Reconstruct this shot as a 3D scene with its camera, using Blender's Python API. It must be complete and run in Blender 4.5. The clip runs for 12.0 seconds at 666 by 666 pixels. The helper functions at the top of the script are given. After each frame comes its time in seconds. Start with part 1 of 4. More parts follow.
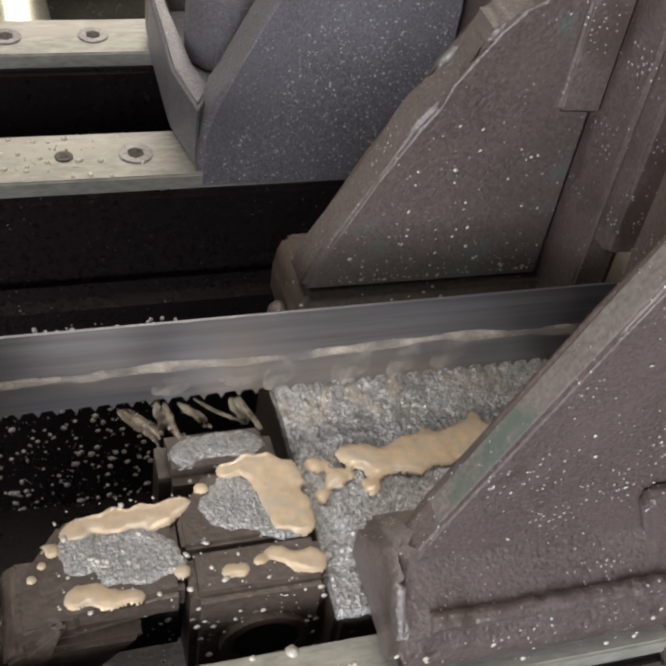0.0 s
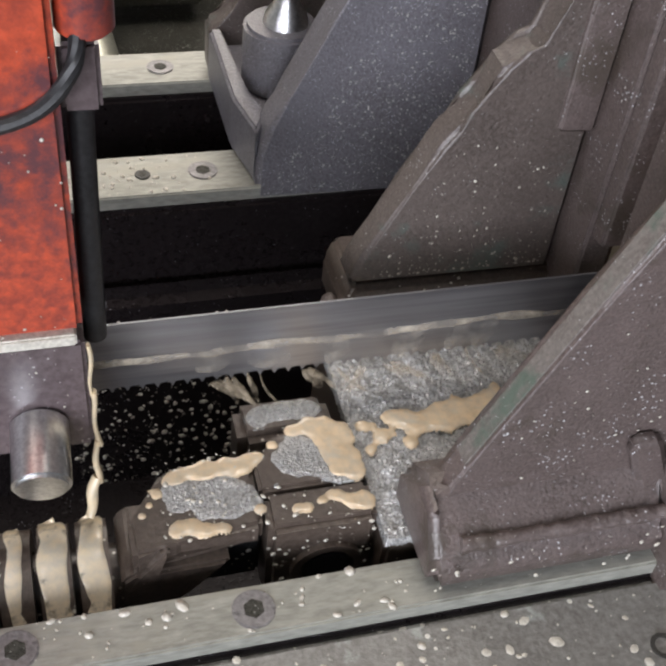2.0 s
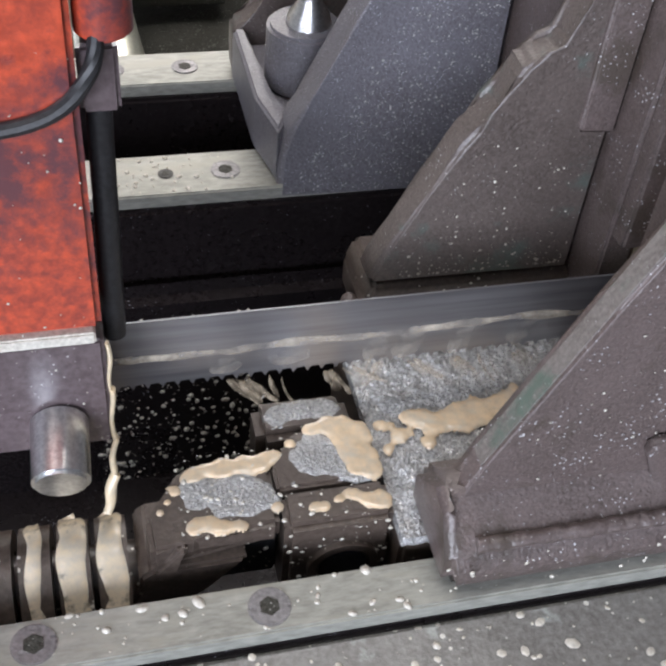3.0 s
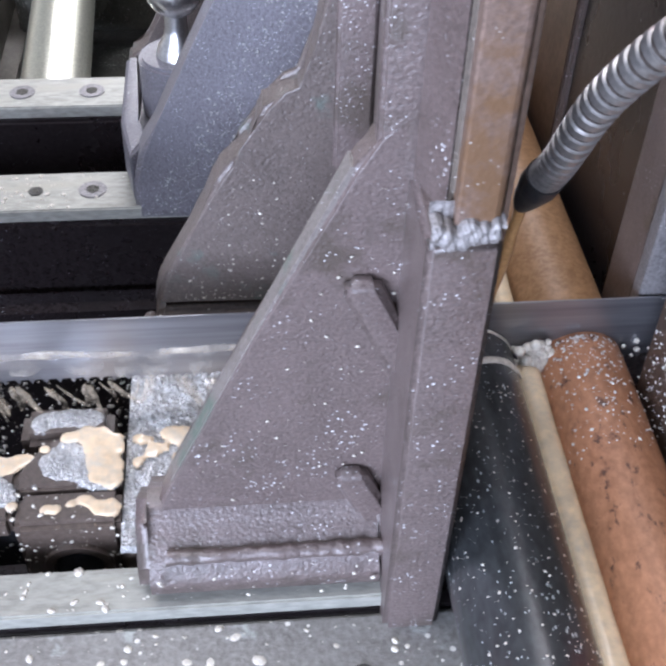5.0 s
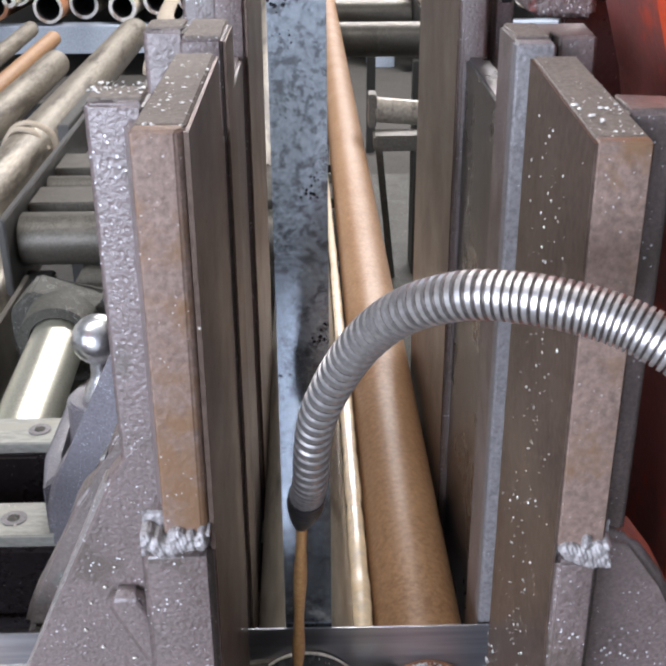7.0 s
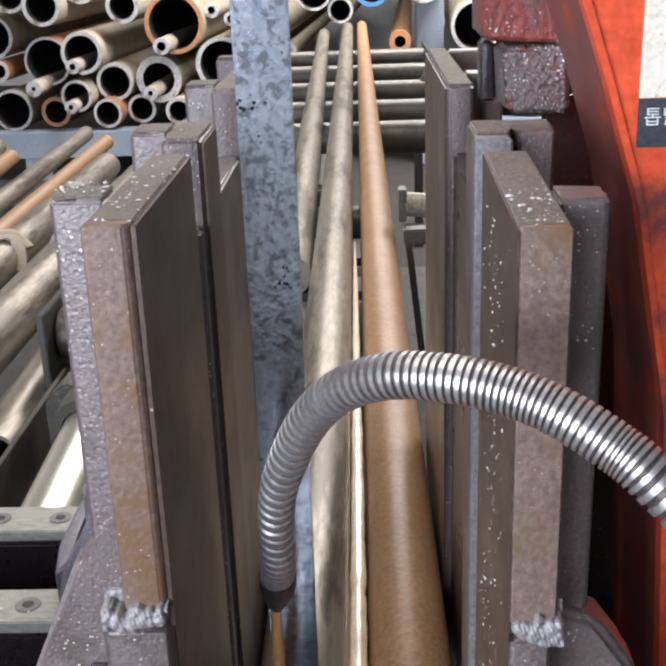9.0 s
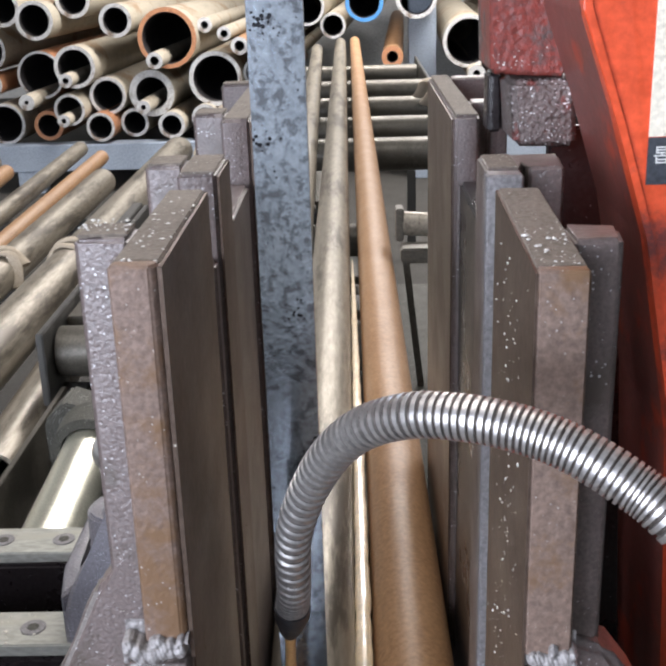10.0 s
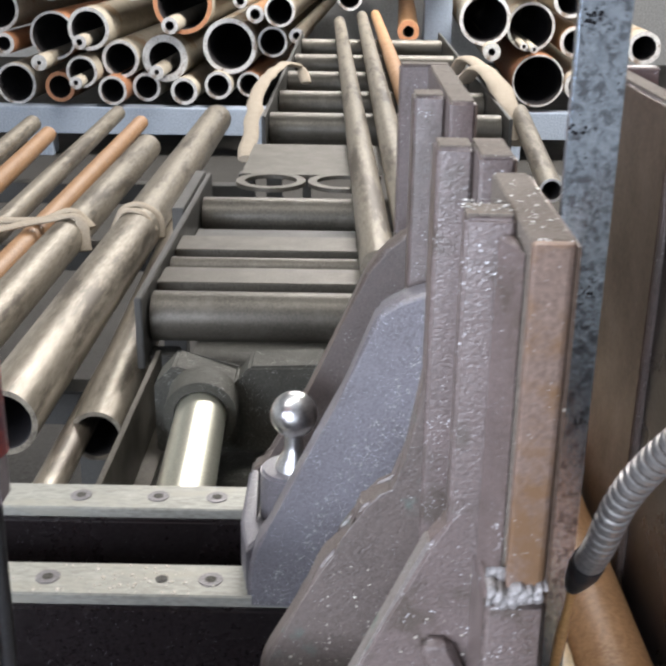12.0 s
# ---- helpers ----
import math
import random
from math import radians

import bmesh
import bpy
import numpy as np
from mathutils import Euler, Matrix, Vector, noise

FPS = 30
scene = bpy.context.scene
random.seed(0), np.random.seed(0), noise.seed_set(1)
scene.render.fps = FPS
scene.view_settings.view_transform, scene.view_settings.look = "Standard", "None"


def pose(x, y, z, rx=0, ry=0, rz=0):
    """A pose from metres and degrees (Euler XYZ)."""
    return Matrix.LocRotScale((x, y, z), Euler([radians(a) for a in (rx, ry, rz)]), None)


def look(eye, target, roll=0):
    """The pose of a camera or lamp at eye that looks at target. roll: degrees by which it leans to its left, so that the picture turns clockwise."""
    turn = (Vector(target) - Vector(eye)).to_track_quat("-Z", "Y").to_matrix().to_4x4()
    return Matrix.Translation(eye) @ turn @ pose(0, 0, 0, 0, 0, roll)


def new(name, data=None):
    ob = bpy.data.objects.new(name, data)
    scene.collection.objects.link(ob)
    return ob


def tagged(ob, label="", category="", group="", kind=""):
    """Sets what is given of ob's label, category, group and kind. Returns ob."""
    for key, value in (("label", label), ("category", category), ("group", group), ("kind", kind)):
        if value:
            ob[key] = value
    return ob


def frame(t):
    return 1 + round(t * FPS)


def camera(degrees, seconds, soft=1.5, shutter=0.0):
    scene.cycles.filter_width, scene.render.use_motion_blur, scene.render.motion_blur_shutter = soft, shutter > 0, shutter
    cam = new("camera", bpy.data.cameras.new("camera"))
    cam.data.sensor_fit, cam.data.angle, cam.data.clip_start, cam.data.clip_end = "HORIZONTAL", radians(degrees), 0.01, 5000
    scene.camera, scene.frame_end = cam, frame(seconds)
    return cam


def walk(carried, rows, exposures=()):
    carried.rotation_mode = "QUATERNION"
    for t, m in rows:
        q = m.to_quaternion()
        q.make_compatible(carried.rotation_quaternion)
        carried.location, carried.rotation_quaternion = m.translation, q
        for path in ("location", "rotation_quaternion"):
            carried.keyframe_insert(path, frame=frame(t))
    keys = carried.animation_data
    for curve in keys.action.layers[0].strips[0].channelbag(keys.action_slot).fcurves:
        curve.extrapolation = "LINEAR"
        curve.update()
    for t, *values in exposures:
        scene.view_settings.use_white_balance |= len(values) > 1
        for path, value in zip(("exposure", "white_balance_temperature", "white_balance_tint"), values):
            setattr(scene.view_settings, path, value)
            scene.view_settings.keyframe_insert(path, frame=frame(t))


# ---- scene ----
deg = 35.00
cam = camera(deg, 12.0, 2.8, 0.2)
# seconds, place, heading, pitch, lean
PATH = [
    (0, -0.2963, -0.1770, 0.4146, -22.04, -43.90, 10.18),
    (0.5, -0.3014, -0.1900, 0.4257, -22.20, -44.32, 9.69),
    (1, -0.3203, -0.2382, 0.4630, -21.23, -43.95, 8.95),
    (1.5, -0.3300, -0.2537, 0.4795, -20.29, -44.05, 8.01),
    (2, -0.3335, -0.2576, 0.4863, -19.50, -44.19, 7.36),
    (2.5, -0.3347, -0.2596, 0.4892, -18.49, -44.22, 6.92),
    (2.7, -0.3345, -0.2581, 0.4882, -18.15, -44.35, 6.68),
    (4.5, -0.1780, -0.3005, 0.5141, -9.64, -44.64, 3.51),
    (5, -0.1014, -0.3140, 0.5264, -6.55, -44.24, 2.18),
    (5.5, -0.0339, -0.3220, 0.5321, -5.33, -43.54, 1.89),
    (6, 0.0081, -0.3272, 0.5541, -4.21, -39.42, 1.45),
    (6.5, 0.0351, -0.3435, 0.5557, -2.73, -31.16, 0.69),
    (7, 0.0445, -0.3694, 0.5419, -1.05, -25.38, -0.38),
    (7.5, 0.0583, -0.3841, 0.5425, 0.28, -22.62, -1.31),
    (7.7, 0.0623, -0.3887, 0.5449, 0.91, -21.07, -1.67),
    (9.3, 0.0918, -0.3911, 0.5453, 2.25, -20.04, -2.06),
    (9.5, 0.0891, -0.3941, 0.5479, 2.08, -19.82, -1.95),
    (10, 0.0782, -0.3950, 0.5581, 1.68, -19.59, -1.80),
    (10.5, 0.0625, -0.3944, 0.5605, 0.98, -19.90, -1.34),
    (11, 0.0507, -0.3906, 0.5724, 0.27, -21.11, -0.76),
    (11.5, 0.0098, -0.3904, 0.5877, 0.52, -21.55, -0.57),
    (12, -0.1005, -0.4360, 0.5733, 0.66, -21.08, 0.67),
]
walk(cam, [(t, pose(x, y, z, 90 + p, 0, h) @ pose(0, 0, 0, 0, 0, r)) for t, x, y, z, h, p, r in PATH],
     [(0, -0.55, 7300, 13), (2.7, -0.42, 6700, 13), (4.5, 0.30, 5850, 17), (6.5, 0.30, 6200, 15), (9.3, 0.02, 6500, 14), (12, 0.16, 6500, 12)])
# ---- end of path ----

# ---- world, light ----
world = bpy.data.worlds.new("workshop_air")
scene.world = world
world.use_nodes = True
world.node_tree.nodes["Background"].inputs[0].default_value = (0.75, 0.85, 1.0, 1)
world.node_tree.nodes["Background"].inputs[1].default_value = 0.015


def lamp(name, size, size_y, power, color, m):
    d = bpy.data.lights.new(name, "AREA")
    d.shape, d.size, d.size_y, d.energy, d.color = "RECTANGLE", size, size_y, power, color
    ob = new(name, d)
    ob.matrix_world = m
    return tagged(ob, kind="structure")


# the open workshop gate behind and to the side, and two ceiling light rows
lamp("gate_daylight", 3.2, 2.2, 320, (0.78, 0.86, 1.0), look((-2.3, -3.3, 1.0), (0.0, 0.4, 0.3)))
lamp("ceiling_lamp_front", 0.35, 3.0, 62, (1.0, 0.97, 0.93), look((-0.55, 0.6, 3.1), (-0.4, 0.7, 0)))
lamp("ceiling_lamp_rear", 1.2, 4.5, 700, (1.0, 0.97, 0.93), look((1.1, 6.6, 3.6), (0.6, 6.8, 0)))

# ---- materials ----
def material(name, base, second=None, rough=0.5, metal=0.0, scale=60.0, mix=0.5, bump=0.15, grain=400.0,
             spots=None, spot_scale=180.0, spot_size=0.18, spot_min=0.02, stain=None, stain_scale=14.0, stain_amount=0.5, stretch=(1, 1, 1),
             rough_var=0.15, coat=0.0, lump=0.0, lump_scale=140.0, patchy=None, gloss=0.5, coat_rough=0.28):
    m = bpy.data.materials.new(name)
    m.use_nodes = True
    t = m.node_tree
    n, l = t.nodes, t.links
    b = n["Principled BSDF"]
    co = n.new("ShaderNodeTexCoord")
    mp = n.new("ShaderNodeMapping")
    mp.inputs["Scale"].default_value = stretch
    l.new(co.outputs["Object"], mp.inputs[0])
    src = mp.outputs[0]

    def noise_node(sc, detail=6.0, rough_=0.6):
        q = n.new("ShaderNodeTexNoise")
        q.inputs["Scale"].default_value, q.inputs["Detail"].default_value, q.inputs["Roughness"].default_value = sc, detail, rough_
        l.new(src, q.inputs["Vector"])
        return q.outputs["Fac"]

    def ramp(fac, lo, hi):
        q = n.new("ShaderNodeMapRange")
        q.inputs["From Min"].default_value, q.inputs["From Max"].default_value = lo, hi
        l.new(fac, q.inputs["Value"])
        return q.outputs["Result"]

    def blend(fac, a, c):
        q = n.new("ShaderNodeMix")
        q.data_type = "RGBA"
        l.new(fac, q.inputs["Factor"])
        for k, v in ((6, a), (7, c)):
            if isinstance(v, tuple):
                q.inputs[k].default_value = (*v, 1)
            else:
                l.new(v, q.inputs[k])
        return q.outputs[2]

    big = noise_node(scale)
    fine = noise_node(grain, 4.0)
    col = blend(ramp(big, 0.5 - mix * 0.5, 0.5 + mix * 0.5), base, second or tuple(c * 0.65 for c in base))
    col = blend(ramp(fine, 0.35, 0.75), col, tuple(min(1, c * 1.35 + 0.01) for c in base))
    if stain:
        st = noise_node(stain_scale, 8.0, 0.7)
        col = blend(ramp(st, 0.62 - 0.25 * stain_amount, 0.68 - 0.2 * stain_amount), col, stain)
    r = n.new("ShaderNodeMapRange")
    r.inputs["To Min"].default_value, r.inputs["To Max"].default_value = max(0.03, rough - rough_var), min(1, rough + rough_var)
    l.new(big, r.inputs["Value"])
    rough_out = r.outputs["Result"]
    height = fine
    if lump:
        lm = noise_node(lump_scale, 3.0, 0.55)
        pit = n.new("ShaderNodeTexVoronoi")
        pit.inputs["Scale"].default_value = lump_scale * 0.55
        l.new(src, pit.inputs["Vector"])
        pits = ramp(pit.outputs["Distance"], 0.05, 0.32)
        a1 = n.new("ShaderNodeMath")
        a1.operation = "MULTIPLY_ADD"
        l.new(lm, a1.inputs[0])
        a1.inputs[1].default_value = lump
        l.new(pits, a1.inputs[2])
        a2 = n.new("ShaderNodeMath")
        a2.operation = "MULTIPLY_ADD"
        l.new(fine, a2.inputs[0])
        a2.inputs[1].default_value = 0.5
        l.new(a1.outputs[0], a2.inputs[2])
        height = a2.outputs[0]
    if patchy:
        l.new(ramp(noise_node(patchy[0], 5.0, 0.65), patchy[1], patchy[2]), b.inputs["Alpha"])
    if spots:
        v = n.new("ShaderNodeTexVoronoi")
        v.inputs["Scale"].default_value = spot_scale
        l.new(src, v.inputs["Vector"])
        gate = noise_node(spot_scale * 0.12, 3.0)
        size = n.new("ShaderNodeMapRange")
        size.inputs["From Min"].default_value, size.inputs["From Max"].default_value = 0.42, 0.72
        size.inputs["To Min"].default_value, size.inputs["To Max"].default_value = spot_min, spot_size * 2
        l.new(gate, size.inputs["Value"])
        less = n.new("ShaderNodeMath")
        less.operation = "LESS_THAN"
        l.new(v.outputs["Distance"], less.inputs[0])
        l.new(size.outputs["Result"], less.inputs[1])
        col = blend(less.outputs[0], col, spots)
        rr = n.new("ShaderNodeMix")
        l.new(less.outputs[0], rr.inputs["Factor"])
        l.new(rough_out, rr.inputs[2])
        rr.inputs[3].default_value = 0.22
        rough_out = rr.outputs[0]
    bp = n.new("ShaderNodeBump")
    bp.inputs["Strength"].default_value, bp.inputs["Distance"].default_value = bump, 0.002
    l.new(height, bp.inputs["Height"])
    l.new(col, b.inputs["Base Color"])
    l.new(rough_out, b.inputs["Roughness"])
    l.new(bp.outputs[0], b.inputs["Normal"])
    b.inputs["Metallic"].default_value = metal
    b.inputs["Coat Weight"].default_value = coat
    b.inputs["Coat Roughness"].default_value = coat_rough
    b.inputs["Specular IOR Level"].default_value = gloss
    return m


CAST = material("cast_iron_paint", (0.138, 0.105, 0.098), (0.060, 0.042, 0.036), rough=0.42, scale=34, bump=0.26, grain=520, lump=1.6, lump_scale=430, gloss=1.0,
                spots=(0.70, 0.70, 0.72), spot_scale=330, spot_size=0.13, spot_min=0.04, stain=(0.085, 0.064, 0.052), stain_amount=0.35, coat=0.35, coat_rough=0.45)
CAST_DARK = material("cast_iron_speckled", (0.185, 0.180, 0.205), (0.078, 0.067, 0.070), rough=0.42, scale=16, bump=0.28, grain=560, lump=2.0, lump_scale=480, gloss=1.0,
                     spots=(0.85, 0.87, 0.95), spot_scale=420, spot_size=0.12, spot_min=0.07, coat=0.35, coat_rough=0.45)
CAST_GREEN = material("cast_iron_worn_green", (0.124, 0.099, 0.088), (0.056, 0.041, 0.034), rough=0.42, scale=30, bump=0.26, grain=520, lump=1.6, lump_scale=430, gloss=1.0,
                      spots=(0.64, 0.64, 0.64), spot_scale=300, spot_size=0.10, spot_min=0.0, stain=(0.115, 0.140, 0.122), stain_scale=13, stain_amount=0.22, coat=0.35, coat_rough=0.45)
GREEN_EDGE = material("worn_green_edge_paint", (0.19, 0.17, 0.155), (0.12, 0.10, 0.09), rough=0.5, scale=30, bump=0.2, grain=420, lump=2.0, lump_scale=200,
                      spots=(0.6, 0.6, 0.6), spot_scale=300, spot_size=0.1, spot_min=0.0, stain=(0.12, 0.155, 0.125), stain_scale=16, stain_amount=0.45)
JAW_RUST = material("rusty_jaw_plate", (0.215, 0.150, 0.118), (0.13, 0.092, 0.078), rough=0.5, metal=0.25, scale=35, bump=0.14, grain=380, lump=2.0, lump_scale=220,
                    stain=(0.205, 0.120, 0.066), stain_scale=12, stain_amount=0.5, spots=(0.6, 0.55, 0.5), spot_scale=300, spot_size=0.1)
JAW_FACE = material("worn_jaw_face", (0.115, 0.080, 0.060), (0.075, 0.052, 0.041), rough=0.38, metal=0.5, scale=18, bump=0.08, grain=200,
                    spots=(0.75, 0.7, 0.6), spot_scale=190, spot_size=0.1)
STEEL = material("ground_steel_rail", (0.36, 0.36, 0.32), (0.27, 0.27, 0.235), rough=0.48, metal=0.2, scale=30, bump=0.05, grain=300,
                 stain=(0.40, 0.39, 0.33), stain_scale=20, stain_amount=0.3, stretch=(0.3, 1, 1))
BLADE = material("bandsaw_blade_steel", (0.33, 0.335, 0.36), (0.24, 0.24, 0.255), rough=0.32, metal=0.85, scale=12, bump=0.02, grain=160, stretch=(0.04, 1, 1), coat=0.1)
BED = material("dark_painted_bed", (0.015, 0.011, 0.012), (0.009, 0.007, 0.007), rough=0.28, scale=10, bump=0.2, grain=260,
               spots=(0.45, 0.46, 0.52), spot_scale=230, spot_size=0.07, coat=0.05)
TABLE = material("wet_grey_table", (0.23, 0.225, 0.21), (0.13, 0.12, 0.11), rough=0.35, scale=28, bump=0.3, grain=300,
                 spots=(0.8, 0.78, 0.72), spot_scale=110, spot_size=0.16, stain=(0.42, 0.44, 0.42), stain_scale=22, stain_amount=0.2, coat=0.4)
PIPE_RUST = material("orange_rust_pipe", (0.36, 0.17, 0.085), (0.27, 0.115, 0.055), rough=0.52, scale=16, bump=0.25, grain=240,
                     stain=(0.10, 0.045, 0.028), stain_scale=130, stain_amount=0.18, stretch=(1, 0.6, 1))
PIPE_TAN = material("tan_rust_pipe", (0.35, 0.200, 0.098), (0.25, 0.125, 0.055), rough=0.45, scale=12, bump=0.2, grain=240)
PIPE_GREY = material("oily_grey_pipe", (0.27, 0.240, 0.190), (0.145, 0.122, 0.090), rough=0.38, metal=0.35, scale=10, bump=0.1, grain=160,
                     stain=(0.11, 0.092, 0.07), stain_scale=22, stain_amount=0.42, stretch=(1, 0.16, 1))
PIPE_END = material("cut_pipe_end", (0.66, 0.66, 0.64), (0.5, 0.49, 0.46), rough=0.4, metal=0.4, scale=20, bump=0.1)
STACK_END = material("dulled_pipe_end", (0.56, 0.56, 0.55), (0.36, 0.35, 0.33), rough=0.5, metal=0.2, scale=5, bump=0.1, grain=60, stain=(0.22, 0.17, 0.13), stain_scale=7, stain_amount=0.3)
RUST_END = material("rusty_pipe_end", (0.46, 0.22, 0.11), (0.34, 0.14, 0.07), rough=0.6, scale=6, bump=0.1, grain=60)
BORE_SHADE = material("pipe_bore_shade", (0.020, 0.018, 0.020), (0.010, 0.009, 0.010), rough=0.6, scale=6, bump=0.1)
STACK = material("dusty_stacked_pipe", (0.40, 0.36, 0.285), (0.27, 0.24, 0.19), rough=0.7, scale=5, bump=0.1, grain=60, stain=(0.30, 0.21, 0.13), stain_scale=3, stain_amount=0.3)
STRIP = material("worn_grey_edge", (0.235, 0.225, 0.228), (0.15, 0.145, 0.148), rough=0.42, metal=0.3, scale=50, bump=0.2, grain=420, lump=1.0, lump_scale=300,
                 spots=(0.7, 0.7, 0.72), spot_scale=380, spot_size=0.1, spot_min=0.0)
JAW_TOP = material("dusty_jaw_top", (0.165, 0.140, 0.116), (0.100, 0.083, 0.068), rough=0.8, metal=0.0, scale=40, bump=0.3, grain=420, lump=1.5, lump_scale=300,
                   spots=(0.7, 0.68, 0.64), spot_scale=330, spot_size=0.12, spot_min=0.05)
PIPE_BLUE = material("blue_painted_pipe_end", (0.06, 0.25, 0.55), (0.04, 0.16, 0.4), rough=0.45, scale=20)
BAR_DARK = material("wet_black_bar", (0.03, 0.033, 0.034), (0.016, 0.017, 0.018), rough=0.24, scale=18, bump=0.15, grain=220,
                    spots=(0.55, 0.6, 0.6), spot_scale=420, spot_size=0.13, coat=0.6, stretch=(1, 0.45, 1))
BAR_MILL = material("mill_scale_flat_bar", (0.46, 0.52, 0.585), (0.33, 0.38, 0.43), rough=0.15, metal=0.9, scale=60, bump=0.06, grain=300, rough_var=0.06,
                    stain=(0.23, 0.25, 0.28), stain_scale=170, stain_amount=0.45, spots=(0.035, 0.035, 0.04), spot_scale=330, spot_size=0.26, spot_min=-0.25)
RED = material("chipped_red_paint", (0.52, 0.072, 0.028), (0.20, 0.045, 0.042), rough=0.30, scale=8, mix=0.30, bump=0.2, grain=200,
               stain=(0.13, 0.045, 0.052), stain_scale=11, stain_amount=0.55, coat=0.5)
RED_CLEAN = material("glossy_red_paint", (0.66, 0.08, 0.025), (0.55, 0.06, 0.02), rough=0.34, scale=7, bump=0.08, grain=140,
                     stain=(0.20, 0.045, 0.04), stain_scale=9, stain_amount=0.42, coat=0.2)
MAROON = material("dark_maroon_steel", (0.13, 0.10, 0.105), (0.085, 0.06, 0.062), rough=0.3, scale=14, bump=0.12, grain=260,
                  spots=(0.6, 0.58, 0.56), spot_scale=230, spot_size=0.08, coat=0.4)
CHROME = material("polished_steel", (0.72, 0.73, 0.74), (0.6, 0.61, 0.62), rough=0.3, metal=1.0, scale=12, bump=0.02, rough_var=0.05)
ROD = material("chromed_piston_rod", (0.66, 0.66, 0.56), (0.58, 0.58, 0.48), rough=0.34, metal=0.9, scale=8, bump=0.02, rough_var=0.06)
HOSE = material("flexible_metal_hose", (0.43, 0.415, 0.405), (0.31, 0.30, 0.29), rough=0.40, metal=0.85, scale=40, bump=0.04, rough_var=0.08)
GROOVE = material("hose_groove_shade", (0.075, 0.062, 0.055), (0.04, 0.034, 0.03), rough=0.45, metal=0.5, scale=60, bump=0.1)
BLACK = material("black_rubber", (0.02, 0.02, 0.022), (0.012, 0.012, 0.013), rough=0.4, scale=30, bump=0.1)
COOLANT = material("milky_coolant", (0.70, 0.55, 0.35), (0.66, 0.58, 0.44), rough=0.22, scale=25, bump=0.12, grain=120, coat=0.5)
JET = material("amber_coolant_jet", (0.50, 0.29, 0.12), (0.42, 0.22, 0.08), rough=0.2, scale=60, bump=0.1, coat=0.5)
FOAM = material("white_coolant_foam", (0.66, 0.63, 0.56), (0.52, 0.47, 0.39), rough=0.25, scale=60, bump=0.2, coat=0.4)
SWARF = material("wet_steel_swarf", (0.62, 0.62, 0.61), (0.24, 0.235, 0.225), rough=0.28, metal=0.5, scale=140, bump=1.0, grain=520,
                 spots=(0.92, 0.92, 0.92), spot_scale=420, spot_size=0.3, spot_min=0.2)
BROWN = material("oily_brown_steel", (0.10, 0.075, 0.06), (0.06, 0.045, 0.036), rough=0.34, scale=22, bump=0.3, grain=300,
                 spots=(0.7, 0.66, 0.58), spot_scale=150, spot_size=0.13, coat=0.4)
FILM = material("thin_milky_film", (0.50, 0.46, 0.40), (0.42, 0.37, 0.30), rough=0.25, scale=60, bump=0.1, patchy=(75, 0.42, 0.95))
CREAM_LINE = material("cream_blade_streak", (0.62, 0.55, 0.45), (0.55, 0.48, 0.38), rough=0.3, scale=50, bump=0.05, patchy=(30, 0.36, 0.72))
POOL = material("patchy_coolant_film", (0.74, 0.61, 0.43), (0.74, 0.68, 0.57), rough=0.2, scale=40, bump=0.04, grain=120, coat=0.4, patchy=(60, 0.27, 0.44))
THICK = material("thick_creamy_coolant", (0.66, 0.50, 0.32), (0.68, 0.60, 0.48), rough=0.20, scale=60, mix=0.3, bump=0.05, grain=160, coat=0.5)
STRAND = material("flying_coolant", (0.60, 0.48, 0.33), (0.56, 0.50, 0.40), rough=0.25, scale=60, bump=0.1, patchy=(90, 0.38, 1.15))
RED_DARK = material("caked_maroon_paint", (0.26, 0.045, 0.032), (0.12, 0.055, 0.05), rough=0.45, scale=14, bump=0.5, grain=300, lump=2.0, lump_scale=160,
                    spots=(0.7, 0.66, 0.62), spot_scale=300, spot_size=0.14, stain=(0.10, 0.085, 0.08), stain_scale=22, stain_amount=0.5)
RED_SIDE = material("grimy_maroon_paint", (0.20, 0.045, 0.035), (0.11, 0.050, 0.045), rough=0.42, scale=18, bump=0.2, grain=260, spots=(0.55, 0.5, 0.48), spot_scale=330, spot_size=0.1,
                    stain=(0.40, 0.055, 0.025), stain_scale=16, stain_amount=0.3, coat=0.2)
CAKED = material("caked_wet_swarf", (0.20, 0.165, 0.155), (0.10, 0.075, 0.07), rough=0.45, metal=0.2, scale=60, bump=0.8, grain=420, lump=2.5, lump_scale=260,
                 spots=(0.85, 0.85, 0.85), spot_scale=360, spot_size=0.2, spot_min=0.14, stain=(0.24, 0.05, 0.04), stain_scale=30, stain_amount=0.3)
ROLLER = material("dusty_roller_steel", (0.092, 0.083, 0.066), (0.046, 0.041, 0.033), rough=0.45, metal=0.4, scale=14, bump=0.15, grain=260,
                  stain=(0.12, 0.11, 0.09), stain_scale=18, stain_amount=0.3)
FRAME = material("dark_frame_steel", (0.05, 0.048, 0.042), (0.03, 0.029, 0.026), rough=0.5, scale=12, bump=0.2)
DUST = material("dusty_machine_deck", (0.058, 0.056, 0.044), (0.026, 0.025, 0.020), rough=0.7, scale=30, bump=0.6, grain=420, lump=1.0, lump_scale=260,
                spots=(0.42, 0.42, 0.38), spot_scale=330, spot_size=0.16, spot_min=0.06)
FLOOR = material("workshop_concrete", (0.030, 0.028, 0.024), (0.018, 0.016, 0.014), rough=0.8, scale=3, bump=0.2, grain=60)
